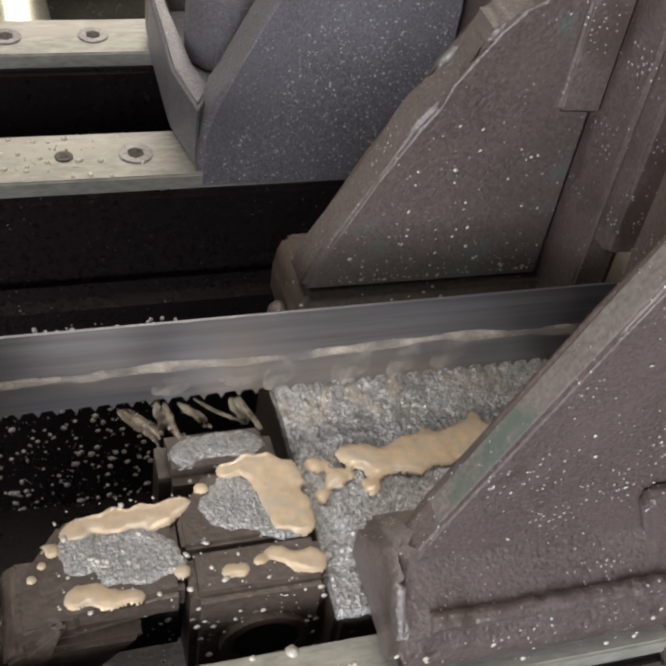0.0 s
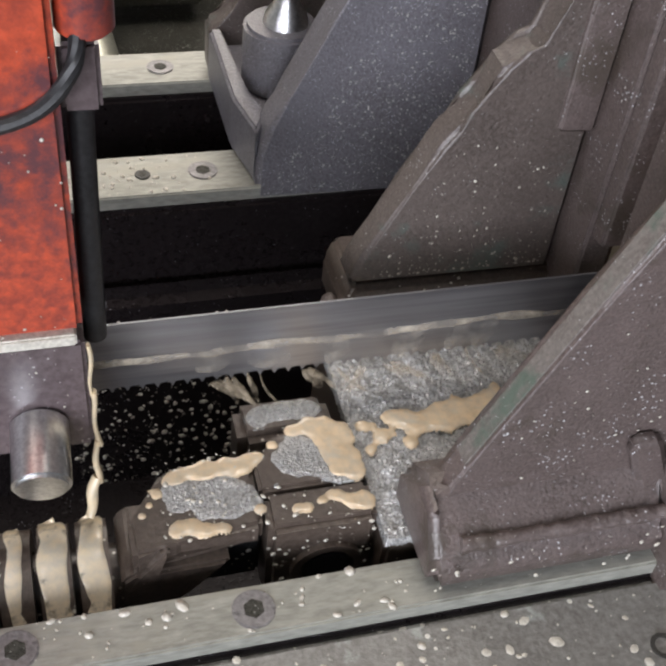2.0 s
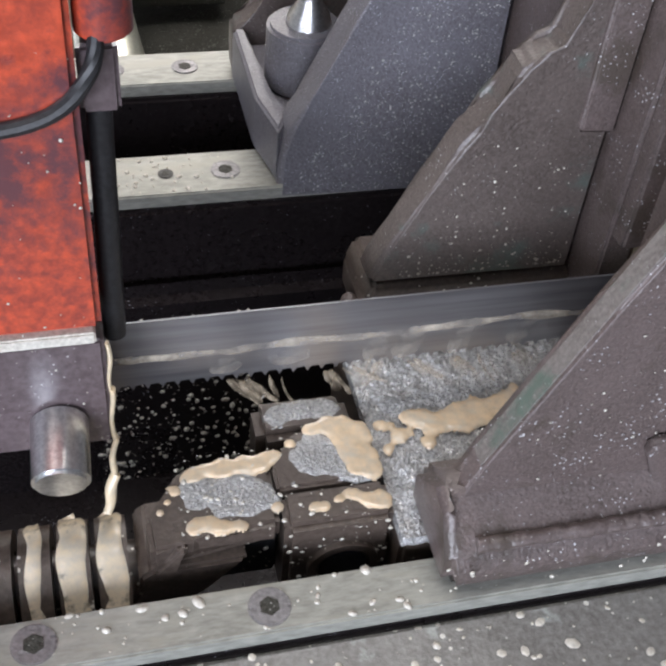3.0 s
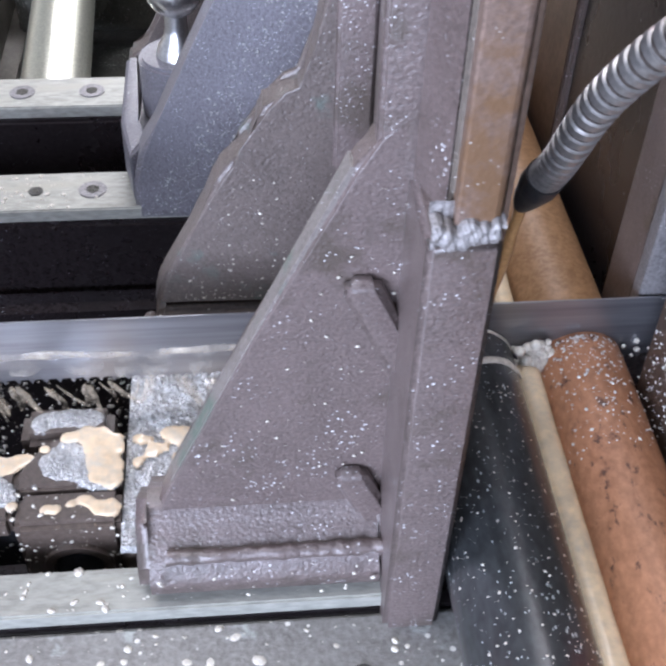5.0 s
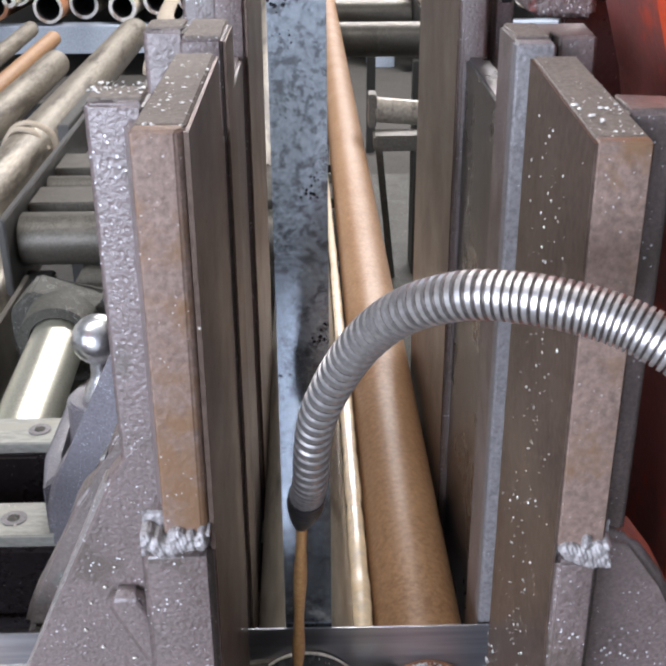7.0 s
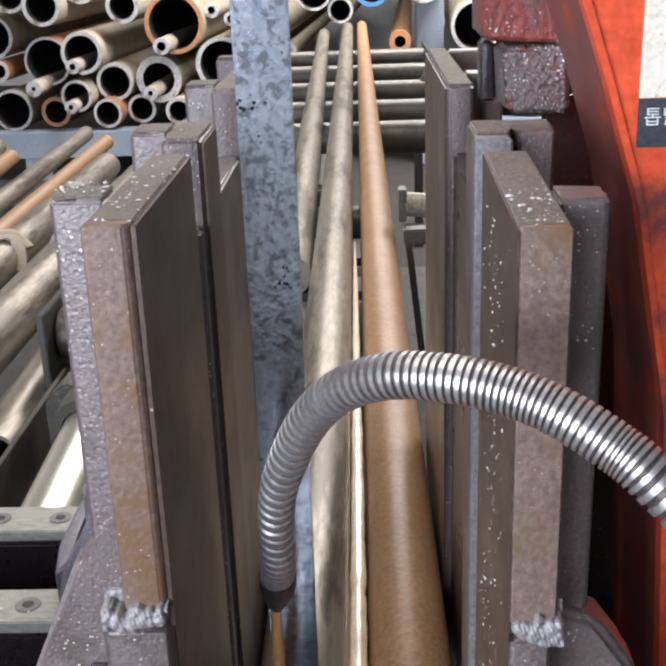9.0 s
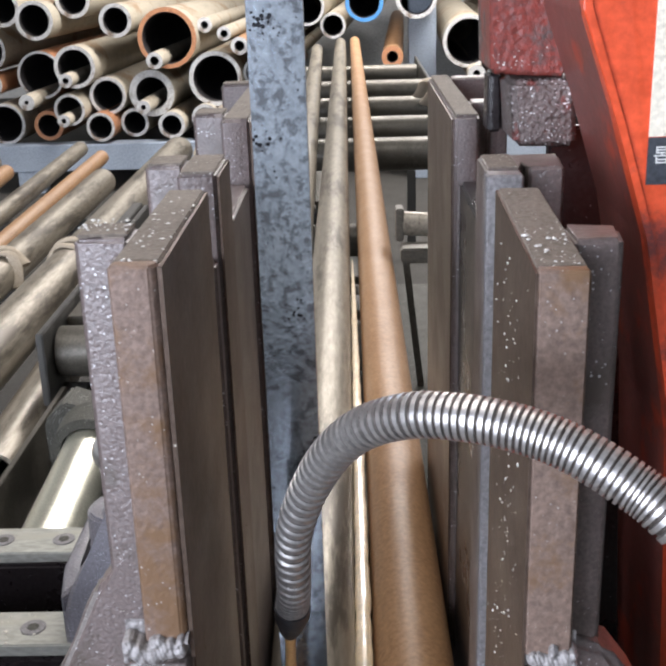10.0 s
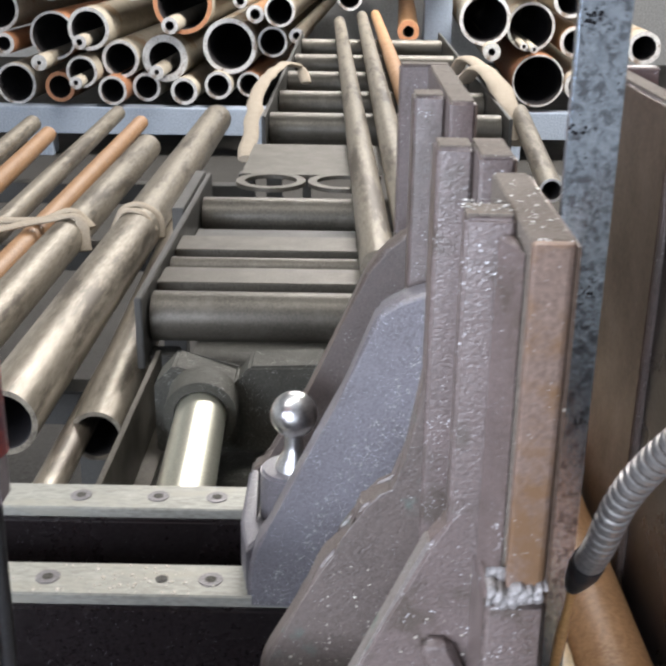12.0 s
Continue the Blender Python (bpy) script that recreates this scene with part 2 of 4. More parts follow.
WALL = material("workshop_wall", (0.55, 0.56, 0.56), (0.45, 0.46, 0.46), rough=0.8, scale=2, bump=0.1, grain=40)
BEAM = material("grey_blue_beam", (0.30, 0.35, 0.42), (0.22, 0.26, 0.31), rough=0.5, scale=5, bump=0.1, grain=80)
ROPE = material("webbing_sling", (0.40, 0.34, 0.26), (0.28, 0.23, 0.17), rough=0.85, scale=60, bump=0.4, grain=400)
WELD = material("bright_weld_bead", (0.30, 0.285, 0.28), (0.15, 0.135, 0.13), rough=0.58, metal=0.3, scale=120, bump=0.3, grain=300, lump=2.0, lump_scale=240)
CREAM_PAPER = material("cream_label_sheet", (0.72, 0.66, 0.54), (0.66, 0.6, 0.48), rough=0.6, scale=30, bump=0.05, grain=300,
                       stain=(0.4, 0.34, 0.26), stain_scale=60, stain_amount=0.1)
SIGN_DARK = material("dark_sign_plate", (0.04, 0.045, 0.055), rough=0.4)
SIGN_TEXT = material("pale_sign_lettering", (0.7, 0.7, 0.68), rough=0.5)

# ---- mesh helpers ----
def part(name, bm, mat, parent=None, label=""):
    me = bpy.data.meshes.new(name)
    bmesh.ops.recalc_face_normals(bm, faces=bm.faces)
    bm.to_mesh(me)
    bm.free()
    me.materials.append(mat)
    ob = new(name, me)
    if parent:
        ob.parent = parent
    if label:
        tagged(ob, label)
    return ob


def smooth(ob, angle=35):
    for p in ob.data.polygons:
        p.use_smooth = True
    ob.data.set_sharp_from_angle(angle=radians(angle))
    return ob


def soft(ob):
    """Rounded edges that keep the large faces flat."""
    if ob.type == "MESH" and not ob.modifiers:
        for p in ob.data.polygons:
            p.use_smooth = True
        m = ob.modifiers.new("normals", "WEIGHTED_NORMAL")
        m.weight = 90
    return ob


def bevelled(bm, w, seg=2):
    if w:
        bmesh.ops.bevel(bm, geom=list(bm.edges), offset=w, segments=seg, affect="EDGES", clamp_overlap=True)
    return bm


def box(x0, x1, y0, y1, z0, z1, w=0.002):
    bm = bmesh.new()
    bmesh.ops.create_cube(bm, size=1)
    for v in bm.verts:
        v.co = Vector((x0 + (v.co.x + 0.5) * (x1 - x0), y0 + (v.co.y + 0.5) * (y1 - y0), z0 + (v.co.z + 0.5) * (z1 - z0)))
    return bevelled(bm, w)


def prism(outline, axis, a, b, w=0.002):
    """An outline in the two other axes, drawn out along axis from a to b."""
    bm = bmesh.new()
    o = [k for k in range(3) if k != axis]

    def at(p, s):
        c = [0, 0, 0]
        c[o[0]], c[o[1]], c[axis] = p[0], p[1], s
        return bm.verts.new(c)
    lo, hi = [at(p, a) for p in outline], [at(p, b) for p in outline]
    bm.faces.new(lo)
    bm.faces.new(hi)
    for i in range(len(lo)):
        j = (i + 1) % len(lo)
        bm.faces.new((lo[i], lo[j], hi[j], hi[i]))
    return bevelled(bm, w)


def rod(p0, p1, r, seg=24, r1=None, w=0.0):
    bm = bmesh.new()
    p0, p1 = Vector(p0), Vector(p1)
    d = p1 - p0
    bmesh.ops.create_cone(bm, cap_ends=True, segments=seg, radius1=r, radius2=r if r1 is None else r1, depth=d.length)
    if w:
        bmesh.ops.bevel(bm, geom=[e for e in bm.edges if len(e.link_faces) == 2 and max(len(f.verts) for f in e.link_faces) > 4],
                        offset=w, segments=2, affect="EDGES")
    bmesh.ops.transform(bm, matrix=Matrix.Translation((p0 + p1) / 2) @ d.to_track_quat("Z", "Y").to_matrix().to_4x4(), verts=bm.verts)
    return bm


def tube(p0, p1, r, wall, seg=32):
    """A hollow pipe open at both ends."""
    p0, p1 = Vector(p0), Vector(p1)
    m = (p1 - p0).to_track_quat("Z", "Y").to_matrix()
    bm = bmesh.new()
    rings = []
    for p, rad in ((p0, r), (p1, r), (p1, r - wall), (p0, r - wall)):
        rings.append([bm.verts.new(p + m @ Vector((rad * math.cos(k * math.tau / seg), rad * math.sin(k * math.tau / seg), 0))) for k in range(seg)])
    for a in range(4):
        b = (a + 1) % 4
        for k in range(seg):
            j = (k + 1) % seg
            bm.faces.new((rings[a][k], rings[a][j], rings[b][j], rings[b][k]))
    return bm


def curve_points(pts, n):
    """n points on a smooth curve through pts."""
    pts = [Vector(p) for p in pts]
    pts = [2 * pts[0] - pts[1]] + pts + [2 * pts[-1] - pts[-2]]
    out = []
    for i in range(n):
        s = i / (n - 1) * (len(pts) - 3)
        k = min(int(s), len(pts) - 4)
        t = s - k
        a, b, c, d = pts[k:k + 4]
        out.append(0.5 * (2 * b + (c - a) * t + (2 * a - 5 * b + 4 * c - d) * t * t + (3 * b - 3 * c + d - a) * t ** 3))
    return out


def sweep(points, radii, seg=16, flat=1.0, cap=True):
    """A round body along points; radii one for each point."""
    bm = bmesh.new()
    rings = []
    up = Vector((0, 0, 1))
    for i, p in enumerate(points):
        d = (points[min(i + 1, len(points) - 1)] - points[max(i - 1, 0)]).normalized()
        a = d.cross(up if abs(d.z) < 0.95 else Vector((1, 0, 0))).normalized()
        b = a.cross(d).normalized()
        rings.append([bm.verts.new(p + radii[i] * (a * math.cos(k * math.tau / seg) + b * flat * math.sin(k * math.tau / seg))) for k in range(seg)])
    for r0, r1 in zip(rings, rings[1:]):
        for k in range(seg):
            j = (k + 1) % seg
            bm.faces.new((r0[k], r0[j], r1[j], r1[k]))
    if cap:
        bm.faces.new(rings[0])
        bm.faces.new(rings[-1])
    return bm


def joined(*bms):
    out = bmesh.new()
    for b in bms:
        me = bpy.data.meshes.new("tmp")
        b.to_mesh(me)
        b.free()
        out.from_mesh(me)
        bpy.data.meshes.remove(me)
    return out


def thing(name, label, category, at=(0, 0, 0), group=""):
    ob = new(name)
    ob.empty_display_size = 0.01
    ob.location = at
    return tagged(ob, label, category, group)


def rough_up(bm, amount, scale, cuts=0):
    """Uneven cast surfaces."""
    if cuts:
        bmesh.ops.subdivide_edges(bm, edges=bm.edges, cuts=cuts, use_grid_fill=True)
    for v in bm.verts:
        v.co += noise.noise_vector(v.co * scale) * amount
    return bm


def structure(name, bm, mat, label="", category=""):
    return tagged(part(name, bm, mat), label, category, kind="structure")

# ---- the hall ----
structure("floor", box(-6, 6, -4.5, 15, -1.30, -1.20, 0), FLOOR, "oil-stained concrete workshop floor", "floor")
structure("wall_rear", box(-6, 6, 14.8, 15.0, -1.2, 4.2, 0), WALL, "pale grey workshop wall", "wall")
structure("wall_right", box(5.8, 6.0, -4.5, 14.8, -1.2, 4.2, 0), WALL, "pale grey workshop wall", "wall")
structure("wall_left", box(-6.0, -5.8, -4.5, 14.8, -1.2, 4.2, 0), WALL, "pale grey workshop wall", "wall")
structure("wall_front", box(-5.8, 5.8, -4.5, -4.3, -1.2, 4.2, 0), WALL, "pale grey workshop wall", "wall")
structure("ceiling", box(-6, 6, -4.5, 15, 4.2, 4.4, 0), WALL, "plain workshop ceiling", "ceiling")

# ---- machine bed and rails ----
bed = thing("saw_bed", "dark painted machine bed with splashed coolant under the vise", "machine bed")
part("front_wall", box(-0.62, 0.30, -0.30, 0.006, -1.2, -0.012, 0.004), TABLE, bed, "wet grey table edge with coolant spots")
smooth(part("hole_ring", tube((-0.045, -0.035, -0.0125), (-0.045, -0.035, -0.0110), 0.0075, 0.0025, 24), FRAME, bed, "dark ring drawn for a screw hole"))
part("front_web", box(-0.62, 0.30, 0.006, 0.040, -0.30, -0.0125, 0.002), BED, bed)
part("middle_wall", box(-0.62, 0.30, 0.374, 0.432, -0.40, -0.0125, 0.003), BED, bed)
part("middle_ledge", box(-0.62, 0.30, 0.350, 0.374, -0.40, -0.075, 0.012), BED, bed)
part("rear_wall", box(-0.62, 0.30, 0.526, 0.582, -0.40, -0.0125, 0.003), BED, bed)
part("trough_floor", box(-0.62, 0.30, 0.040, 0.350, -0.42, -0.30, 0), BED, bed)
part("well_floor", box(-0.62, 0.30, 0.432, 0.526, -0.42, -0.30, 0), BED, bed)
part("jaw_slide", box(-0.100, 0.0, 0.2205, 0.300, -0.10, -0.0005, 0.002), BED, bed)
part("gap_plate", box(0.002, 0.30, 0.040, 0.150, -0.10, -0.003, 0.002), BED, bed)
part("gap_plate", box(0.002, 0.30, 0.159, 0.374, -0.10, -0.003, 0.002), BED, bed)


def rail(y0, y1, x0, x1, bolts):
    r = thing("bed_rail", "bright ground steel slide rail screwed to the bed", "rail", (0, y0, -0.012), "bed rails")
    part("strip", box(x0, x1, 0, y1 - y0, 0, 0.012, 0.0012), STEEL, r)
    for x, s in bolts:
        smooth(part("screw", rod((x, (y1 - y0) * 0.5, 0.0118), (x, (y1 - y0) * 0.5, 0.0130), s, 20, w=0.0008), FRAME if s < 0.008 else STRIP, r, "flush socket screw full of swarf"))
        part("socket", rod((x, (y1 - y0) * 0.5, 0.0126), (x, (y1 - y0) * 0.5, 0.0133), s * 0.5, 6), DUST, r)
    return r


rail(0.008, 0.037, -0.60, 0.0, [(-0.258, 0.0115), (-0.377, 0.0115), (-0.495, 0.0115)])
rail(0.377, 0.428, -0.60, 0.0, [(-0.222, 0.0115), (-0.268, 0.006), (-0.375, 0.0115), (-0.50, 0.0115)])
rail(0.530, 0.580, -0.60, 0.0, [(-0.234, 0.0115), (-0.297, 0.0115), (-0.38, 0.0115), (-0.50, 0.0115)])


# ---- vise jaws ----
JAWS = []
def weld_bead(parent, x0, x1, y, z, seed=0, hz=0.0075, amp=0.0042):
    """One lumpy run of overlapping crescents standing out of the joint."""
    rng = random.Random(seed)
    w = x1 - x0
    lumps = [(x0 + w * (0.10 + 0.76 * i / 7) + rng.uniform(-0.001, 0.001), z + rng.uniform(-0.35, 0.35) * hz, rng.uniform(0.0034, 0.0052), rng.uniform(0.6, 1.0)) for i in range(8)]
    lumps += [(x0 + w * rng.random(), z + rng.uniform(-0.9, 0.9) * hz, rng.uniform(0.0016, 0.003), rng.uniform(0.4, 0.7)) for i in range(9)]
    bm = bmesh.new()
    nx, nz = 70, 48
    g = []
    for i in range(nx + 1):
        g.append([])
        for k in range(nz + 1):
            px, pz = x0 + w * i / nx, z - 1.6 * hz + 3.2 * hz * k / nz
            h = -0.007
            for lx, lz, lr, la in lumps:
                d = math.hypot((px - lx) * 1.15, pz - lz) / lr
                if d < 1:
                    h = max(h, amp * la * (1 - d * d) ** 0.6 + 0.00018 * math.sin((px - lx + 0.4 * (pz - lz)) * 3100))
            q = Vector((px * 420, 0, pz * 420))
            g[i].append(bm.verts.new((px, y - h - 0.0006 * noise.noise(q), pz)))
    for i in range(nx):
        for k in range(nz):
            bm.faces.new((g[i][k], g[i + 1][k], g[i + 1][k + 1], g[i][k + 1]))
    ob = part("weld_bead", bm, WELD, parent, "bright rippled weld bead")
    smooth(ob, 70)


def cast(name, outline, axis, a, b, mat, parent, label="", w=0.0025, amount=0.0005):
    """A cast or flame-cut piece with softly rounded, slightly uneven edges."""
    return soft(part(name, rough_up(bevelled(prism(outline, axis, a, b, 0), w, 3), amount, 45), mat, parent, label))


JAWS.append(thing("vise_jaw", "grey cast vise jaw with a rust-brown face plate welded on", "vise jaw", group="vise jaws"))
j = JAWS[-1]
cast("jaw_plate", [(-0.0205, 0.0065), (-0.0205, 0.1405), (-0.001, 0.1405), (-0.001, 0.0065)], 2, 0.02, 0.4475, JAW_TOP, j, "dusty steel jaw plate", 0.0012)
cast("plate_edge", [(-0.0205, -0.0025), (-0.004, -0.0025), (-0.0012, 0.001), (-0.0012, 0.0063), (-0.0205, 0.0063)], 2, 0.274, 0.4475, JAW_RUST, j, "rust-brown flame-cut front edge of the plate", 0.0011, 0.0004)
part("jaw_lining", box(-0.0014, 0.0006, 0.0002, 0.1392, -0.02, 0.4462, 0), JAW_FACE, j, "dark worn clamping face")
part("lower_plate", rough_up(box(-0.031, 0.0, -0.006, 0.140, -0.022, 0.268, 0.003), 0.0006, 40), CAST, j, "cast lower jaw body")
cast("rib", [(-0.0455, 0.0435), (-0.0208, 0.0415), (-0.0208, 0.069), (-0.0435, 0.0675)], 2, 0.265, 0.4475, CAST, j)
cast("rib_fillet", [(-0.0208, 0.012), (-0.0208, 0.0413), (-0.0300, 0.0420)], 2, 0.262, 0.440, CAST, j, w=0.0015)
cast("gusset", [(-0.0185, 0.305), (-0.036, 0.296), (-0.0430, 0.285), (-0.0545, 0.2705), (-0.0995, 0.169), (-0.145, 0.066), (-0.164, 0.022), (-0.166, 0.002), (-0.0185, 0.002)],
     1, 0.042, 0.061, CAST, j, "thick triangular cast gusset", 0.0035, 0.0007)
cast("gusset_edge", [(-0.0554, 0.270), (-0.1003, 0.169), (-0.1458, 0.066), (-0.1425, 0.066), (-0.0970, 0.169), (-0.0522, 0.270)],
     1, 0.0455, 0.0575, GREEN_EDGE, j, "gusset edge with worn green paint", 0.0004, 0.0003)
part("foot", rough_up(prism([(0.012, 0.002), (0.080, 0.002), (0.080, 0.030), (0.048, 0.056), (0.038, 0.040), (0.013, 0.026)], 0, -0.1665, -0.026, 0.0065), 0.0006, 50), CAST, j, "rounded foot flange with a cast bead")
c = [Vector((-0.150 + 0.122 * k / 60, 0.0205 + 0.0002 * math.sin(k * 0.37), 0.0310)) for k in range(61)]
smooth(part("foot_bead", rough_up(sweep(c, [0.0042 + 0.0012 * noise.noise(p * 90) for p in c], 10), 0.0012, 160), CAST, j), 60)
for z0, z1 in ((0.155, 0.214), (0.018, 0.078)):
    part("rib_web", rough_up(prism([(-0.024, z0), (-0.034, z0), (-0.058, z1 - 0.006), (-0.056, z1), (-0.041, z1), (-0.024, z0 + 0.022)], 1, 0.0325, 0.0440, 0.0035), 0.0008, 80), CAST, j)
weld_bead(j, -0.030, -0.001, -0.0045, 0.272, 1)

JAWS.append(thing("vise_jaw", "worn grey-green cast vise jaw behind the saw blade", "vise jaw", group="vise jaws"))
j = JAWS[-1]
cast("jaw_plate", [(-0.0225, 0.1815), (-0.0005, 0.1835), (-0.0005, 0.2385), (-0.0225, 0.2385)], 2, 0.002, 0.4480, CAST, j)
cast("rib", [(-0.0455, 0.2090), (-0.0226, 0.2070), (-0.0226, 0.2385), (-0.0465, 0.2385)], 2, 0.15, 0.4478, CAST, j)
cast("jaw_neck", [(-0.0215, 0.1660), (-0.0020, 0.1660), (-0.0020, 0.1813), (-0.0215, 0.1813)], 2, 0.094, 0.400, CAST, j)
cast("gap_filler", [(-0.0215, 0.2387), (-0.0040, 0.2387), (-0.0040, 0.3846), (-0.0215, 0.3846)], 2, 0.0, 0.400, CAST, j)
part("jaw_lining", box(-0.0008, 0.0006, 0.1850, 0.2370, 0.0, 0.4450, 0), JAW_FACE, j, "dark worn clamping face")
cast("gusset", [(-0.0228, 0.300), (-0.046, 0.295), (-0.056, 0.232), (-0.062, 0.203), (-0.072, 0.1985), (-0.0845, 0.196), (-0.089, 0.189), (-0.092, 0.170), (-0.097, 0.163), (-0.1085, 0.154), (-0.116, 0.143), (-0.1285, 0.112), (-0.1555, 0.062), (-0.162, 0.042), (-0.0228, 0.040)],
     1, 0.2125, 0.2384, CAST_GREEN, j, "stepped gusset with worn green paint", 0.0040)
cast("foot", [(-0.163, 0.001), (-0.001, 0.001), (-0.001, 0.042), (-0.158, 0.042), (-0.163, 0.026)], 1, 0.2105, 0.265, BROWN, j, "", 0.004)

bm = bmesh.new()
bmesh.ops.create_icosphere(bm, subdivisions=3, radius=1, matrix=Matrix.Translation((-0.167, 0.226, 0.012)) @ Matrix.Diagonal((0.0065, 0.009, 0.011, 1)))
smooth(part("lug", rough_up(bm, 0.0012, 90), CAST, j, "small rounded casting lug"), 60)
JAWS.append(thing("vise_jaw", "speckled dark cast rear vise jaw with a clamp pin", "vise jaw", group="vise jaws"))
j = JAWS[-1]
cast("jaw_plate", [(-0.0225, 0.3850), (-0.0015, 0.3880), (-0.0015, 0.6190), (-0.0225, 0.6190)], 2, 0.0, 0.4480, CAST, j)
part("jaw_lining", box(-0.0018, -0.0002, 0.3900, 0.6180, 0.0, 0.4450, 0), JAW_FACE, j, "dark worn clamping face")
cast("rib", [(-0.0480, 0.4190), (-0.0226, 0.4170), (-0.0226, 0.4500), (-0.0480, 0.4500)], 2, 0.12, 0.4478, CAST, j)
part("gusset", rough_up(prism([(-0.0228, 0.300), (-0.056, 0.288), (-0.0731, 0.2766), (-0.1035, 0.1995), (-0.1395, 0.1256), (-0.163, 0.0765), (-0.178, 0.0516), (-0.185, 0.027), (-0.186, -0.012), (-0.0228, -0.016)],
                              1, 0.376, 0.408, 0.004), 0.0008, 40), CAST_DARK, j, "wet speckled triangular gusset")
part("rear_gusset", rough_up(prism([(-0.0228, 0.310), (-0.045, 0.300), (-0.0634, 0.285), (-0.081, 0.261), (-0.109, 0.194), (-0.1386, 0.129), (-0.174, 0.055), (-0.195, 0.045), (-0.195, 0.002), (-0.0228, 0.002)], 1, 0.535, 0.562, 0.004), 0.0008, 40), CAST_GREEN, j)
part("base", rough_up(prism([(-0.186, 0.380), (-0.16, 0.409), (-0.0228, 0.409), (-0.0228, 0.534), (-0.184, 0.534), (-0.184, 0.43)], 2, 0.001, 0.032, 0.003), 0.0007, 50), CAST_DARK, j)
cast("side_wall", [(-0.186, 0.380), (-0.172, 0.409), (-0.1842, 0.432), (-0.1842, 0.534), (-0.196, 0.534), (-0.196, 0.430)], 2, 0.001, 0.047, CAST_DARK, j, "outer wall of the casting pocket", 0.003, 0.0008)
part("boss", rough_up(rod((-0.150, 0.470, 0.032), (-0.150, 0.470, 0.085), 0.030, 28, w=0.003), 0.0004, 60), CAST_DARK, j, "round boss with a slot")
cast("rear_column", [(-0.0500, 0.6195), (-0.0015, 0.6195), (-0.0015, 0.6420), (-0.0500, 0.6420)], 2, 0.0, 0.4480, CAST, j)

h = thing("clamp_pin", "polished ball-ended clamp pin standing in the jaw boss", "clamp pin", (-0.147, 0.470, 0.085))
bm = bmesh.new()
bmesh.ops.create_uvsphere(bm, u_segments=28, v_segments=18, radius=0.0225, matrix=Matrix.Translation((0, 0, 0.056)))
smooth(part("ball", bm, CHROME, h))
smooth(part("stem", sweep([Vector((0, 0, z)) for z in (0, 0.008, 0.016, 0.024, 0.038)], [0.018, 0.016, 0.0105, 0.009, 0.009], 24), CHROME, h))

JAWS.append(thing("vise_jaw", "brown fixed vise jaw with a sharp-edged steel face plate", "vise jaw", group="vise jaws"))
j = JAWS[-1]
cast("jaw_plate", [(0.0085, 0.262), (0.0085, 0.4409), (0.1275, 0.4470), (0.1275, 0.262)], 0, 0.1472, 0.1680, JAW_TOP, j, "dusty steel jaw plate", 0.0009, 0.0002)
cast("plate_edge", [(0.0010, 0.262), (0.0010, 0.4405), (0.0083, 0.4409), (0.0083, 0.262)], 0, 0.1472, 0.1680, JAW_RUST, j, "rust-brown flame-cut front edge of the plate", 0.0011, 0.0003)
part("jaw_lining", prism([(0.0016, 0.0), (0.0016, 0.4398), (0.1270, 0.4462), (0.1270, 0.0)], 0, 0.1463, 0.1474, 0), JAW_FACE, j, "brown worn clamping face with chips")
cast("lower_plate", [(-0.001, 0.0), (-0.001, 0.256), (0.1275, 0.256), (0.1275, 0.0)], 0, 0.1474, 0.1660, CAST, j)
cast("rib", [(0.1684, 0.0400), (0.1900, 0.0420), (0.1930, 0.0660), (0.1684, 0.0700)], 2, 0.0, 0.4425, CAST, j)
cast("gusset", [(0.1664, 0.25), (0.194, 0.24), (0.212, 0.215), (0.232, 0.165), (0.262, 0.10), (0.290, 0.03), (0.300, 0.002), (0.1664, 0.002)], 1, 0.034, 0.064, CAST, j, "", 0.005, 0.0008)
weld_bead(j, 0.148, 0.171, -0.0002, 0.259, 2, 0.0080, 0.0030)

JAWS.append(thing("vise_jaw", "dark brown fixed vise jaw behind the saw blade", "vise jaw", group="vise jaws"))
j = JAWS[-1]
cast("jaw_plate", [(0.1465, 0.1720), (0.1465, 0.2145), (0.1930, 0.2145), (0.1900, 0.1760), (0.1700, 0.1760), (0.1700, 0.1900), (0.1660, 0.1900), (0.1660, 0.1720)], 2, 0.0, 0.4480, CAST, j, "", 0.0018)
cast("edge_strip", [(0.1455, 0.1580), (0.1655, 0.1580), (0.1655, 0.1718), (0.1455, 0.1718)], 2, 0.0, 0.4472, STRIP, j, "worn grey front edge of the jaw", 0.0014, 0.0003)

cast("gap_filler", [(0.1520, 0.2147), (0.1680, 0.2147), (0.1680, 0.3748), (0.1520, 0.3748)], 2, 0.0, 0.4000, BED, j, "added dark filler that keeps the gap between the jaw plates dark")

JAWS.append(thing("vise_jaw", "dark brown rear fixed vise jaw with open ribs", "vise jaw", group="vise jaws"))
j = JAWS[-1]
cast("jaw_plate", [(0.1475, 0.3750), (0.1668, 0.3750), (0.1668, 0.6450), (0.1475, 0.6450)], 2, 0.0, 0.4480, CAST, j, "", 0.003)
part("jaw_lining", box(0.1464, 0.1478, 0.380, 0.643, 0.0, 0.4445, 0), JAW_FACE, j, "brown worn clamping face")
cast("rib", [(0.1670, 0.4480), (0.1800, 0.4480), (0.1800, 0.4330), (0.1945, 0.4330), (0.1945, 0.4700), (0.1670, 0.4700)], 2, 0.0, 0.4475, CAST, j, "", 0.0018)
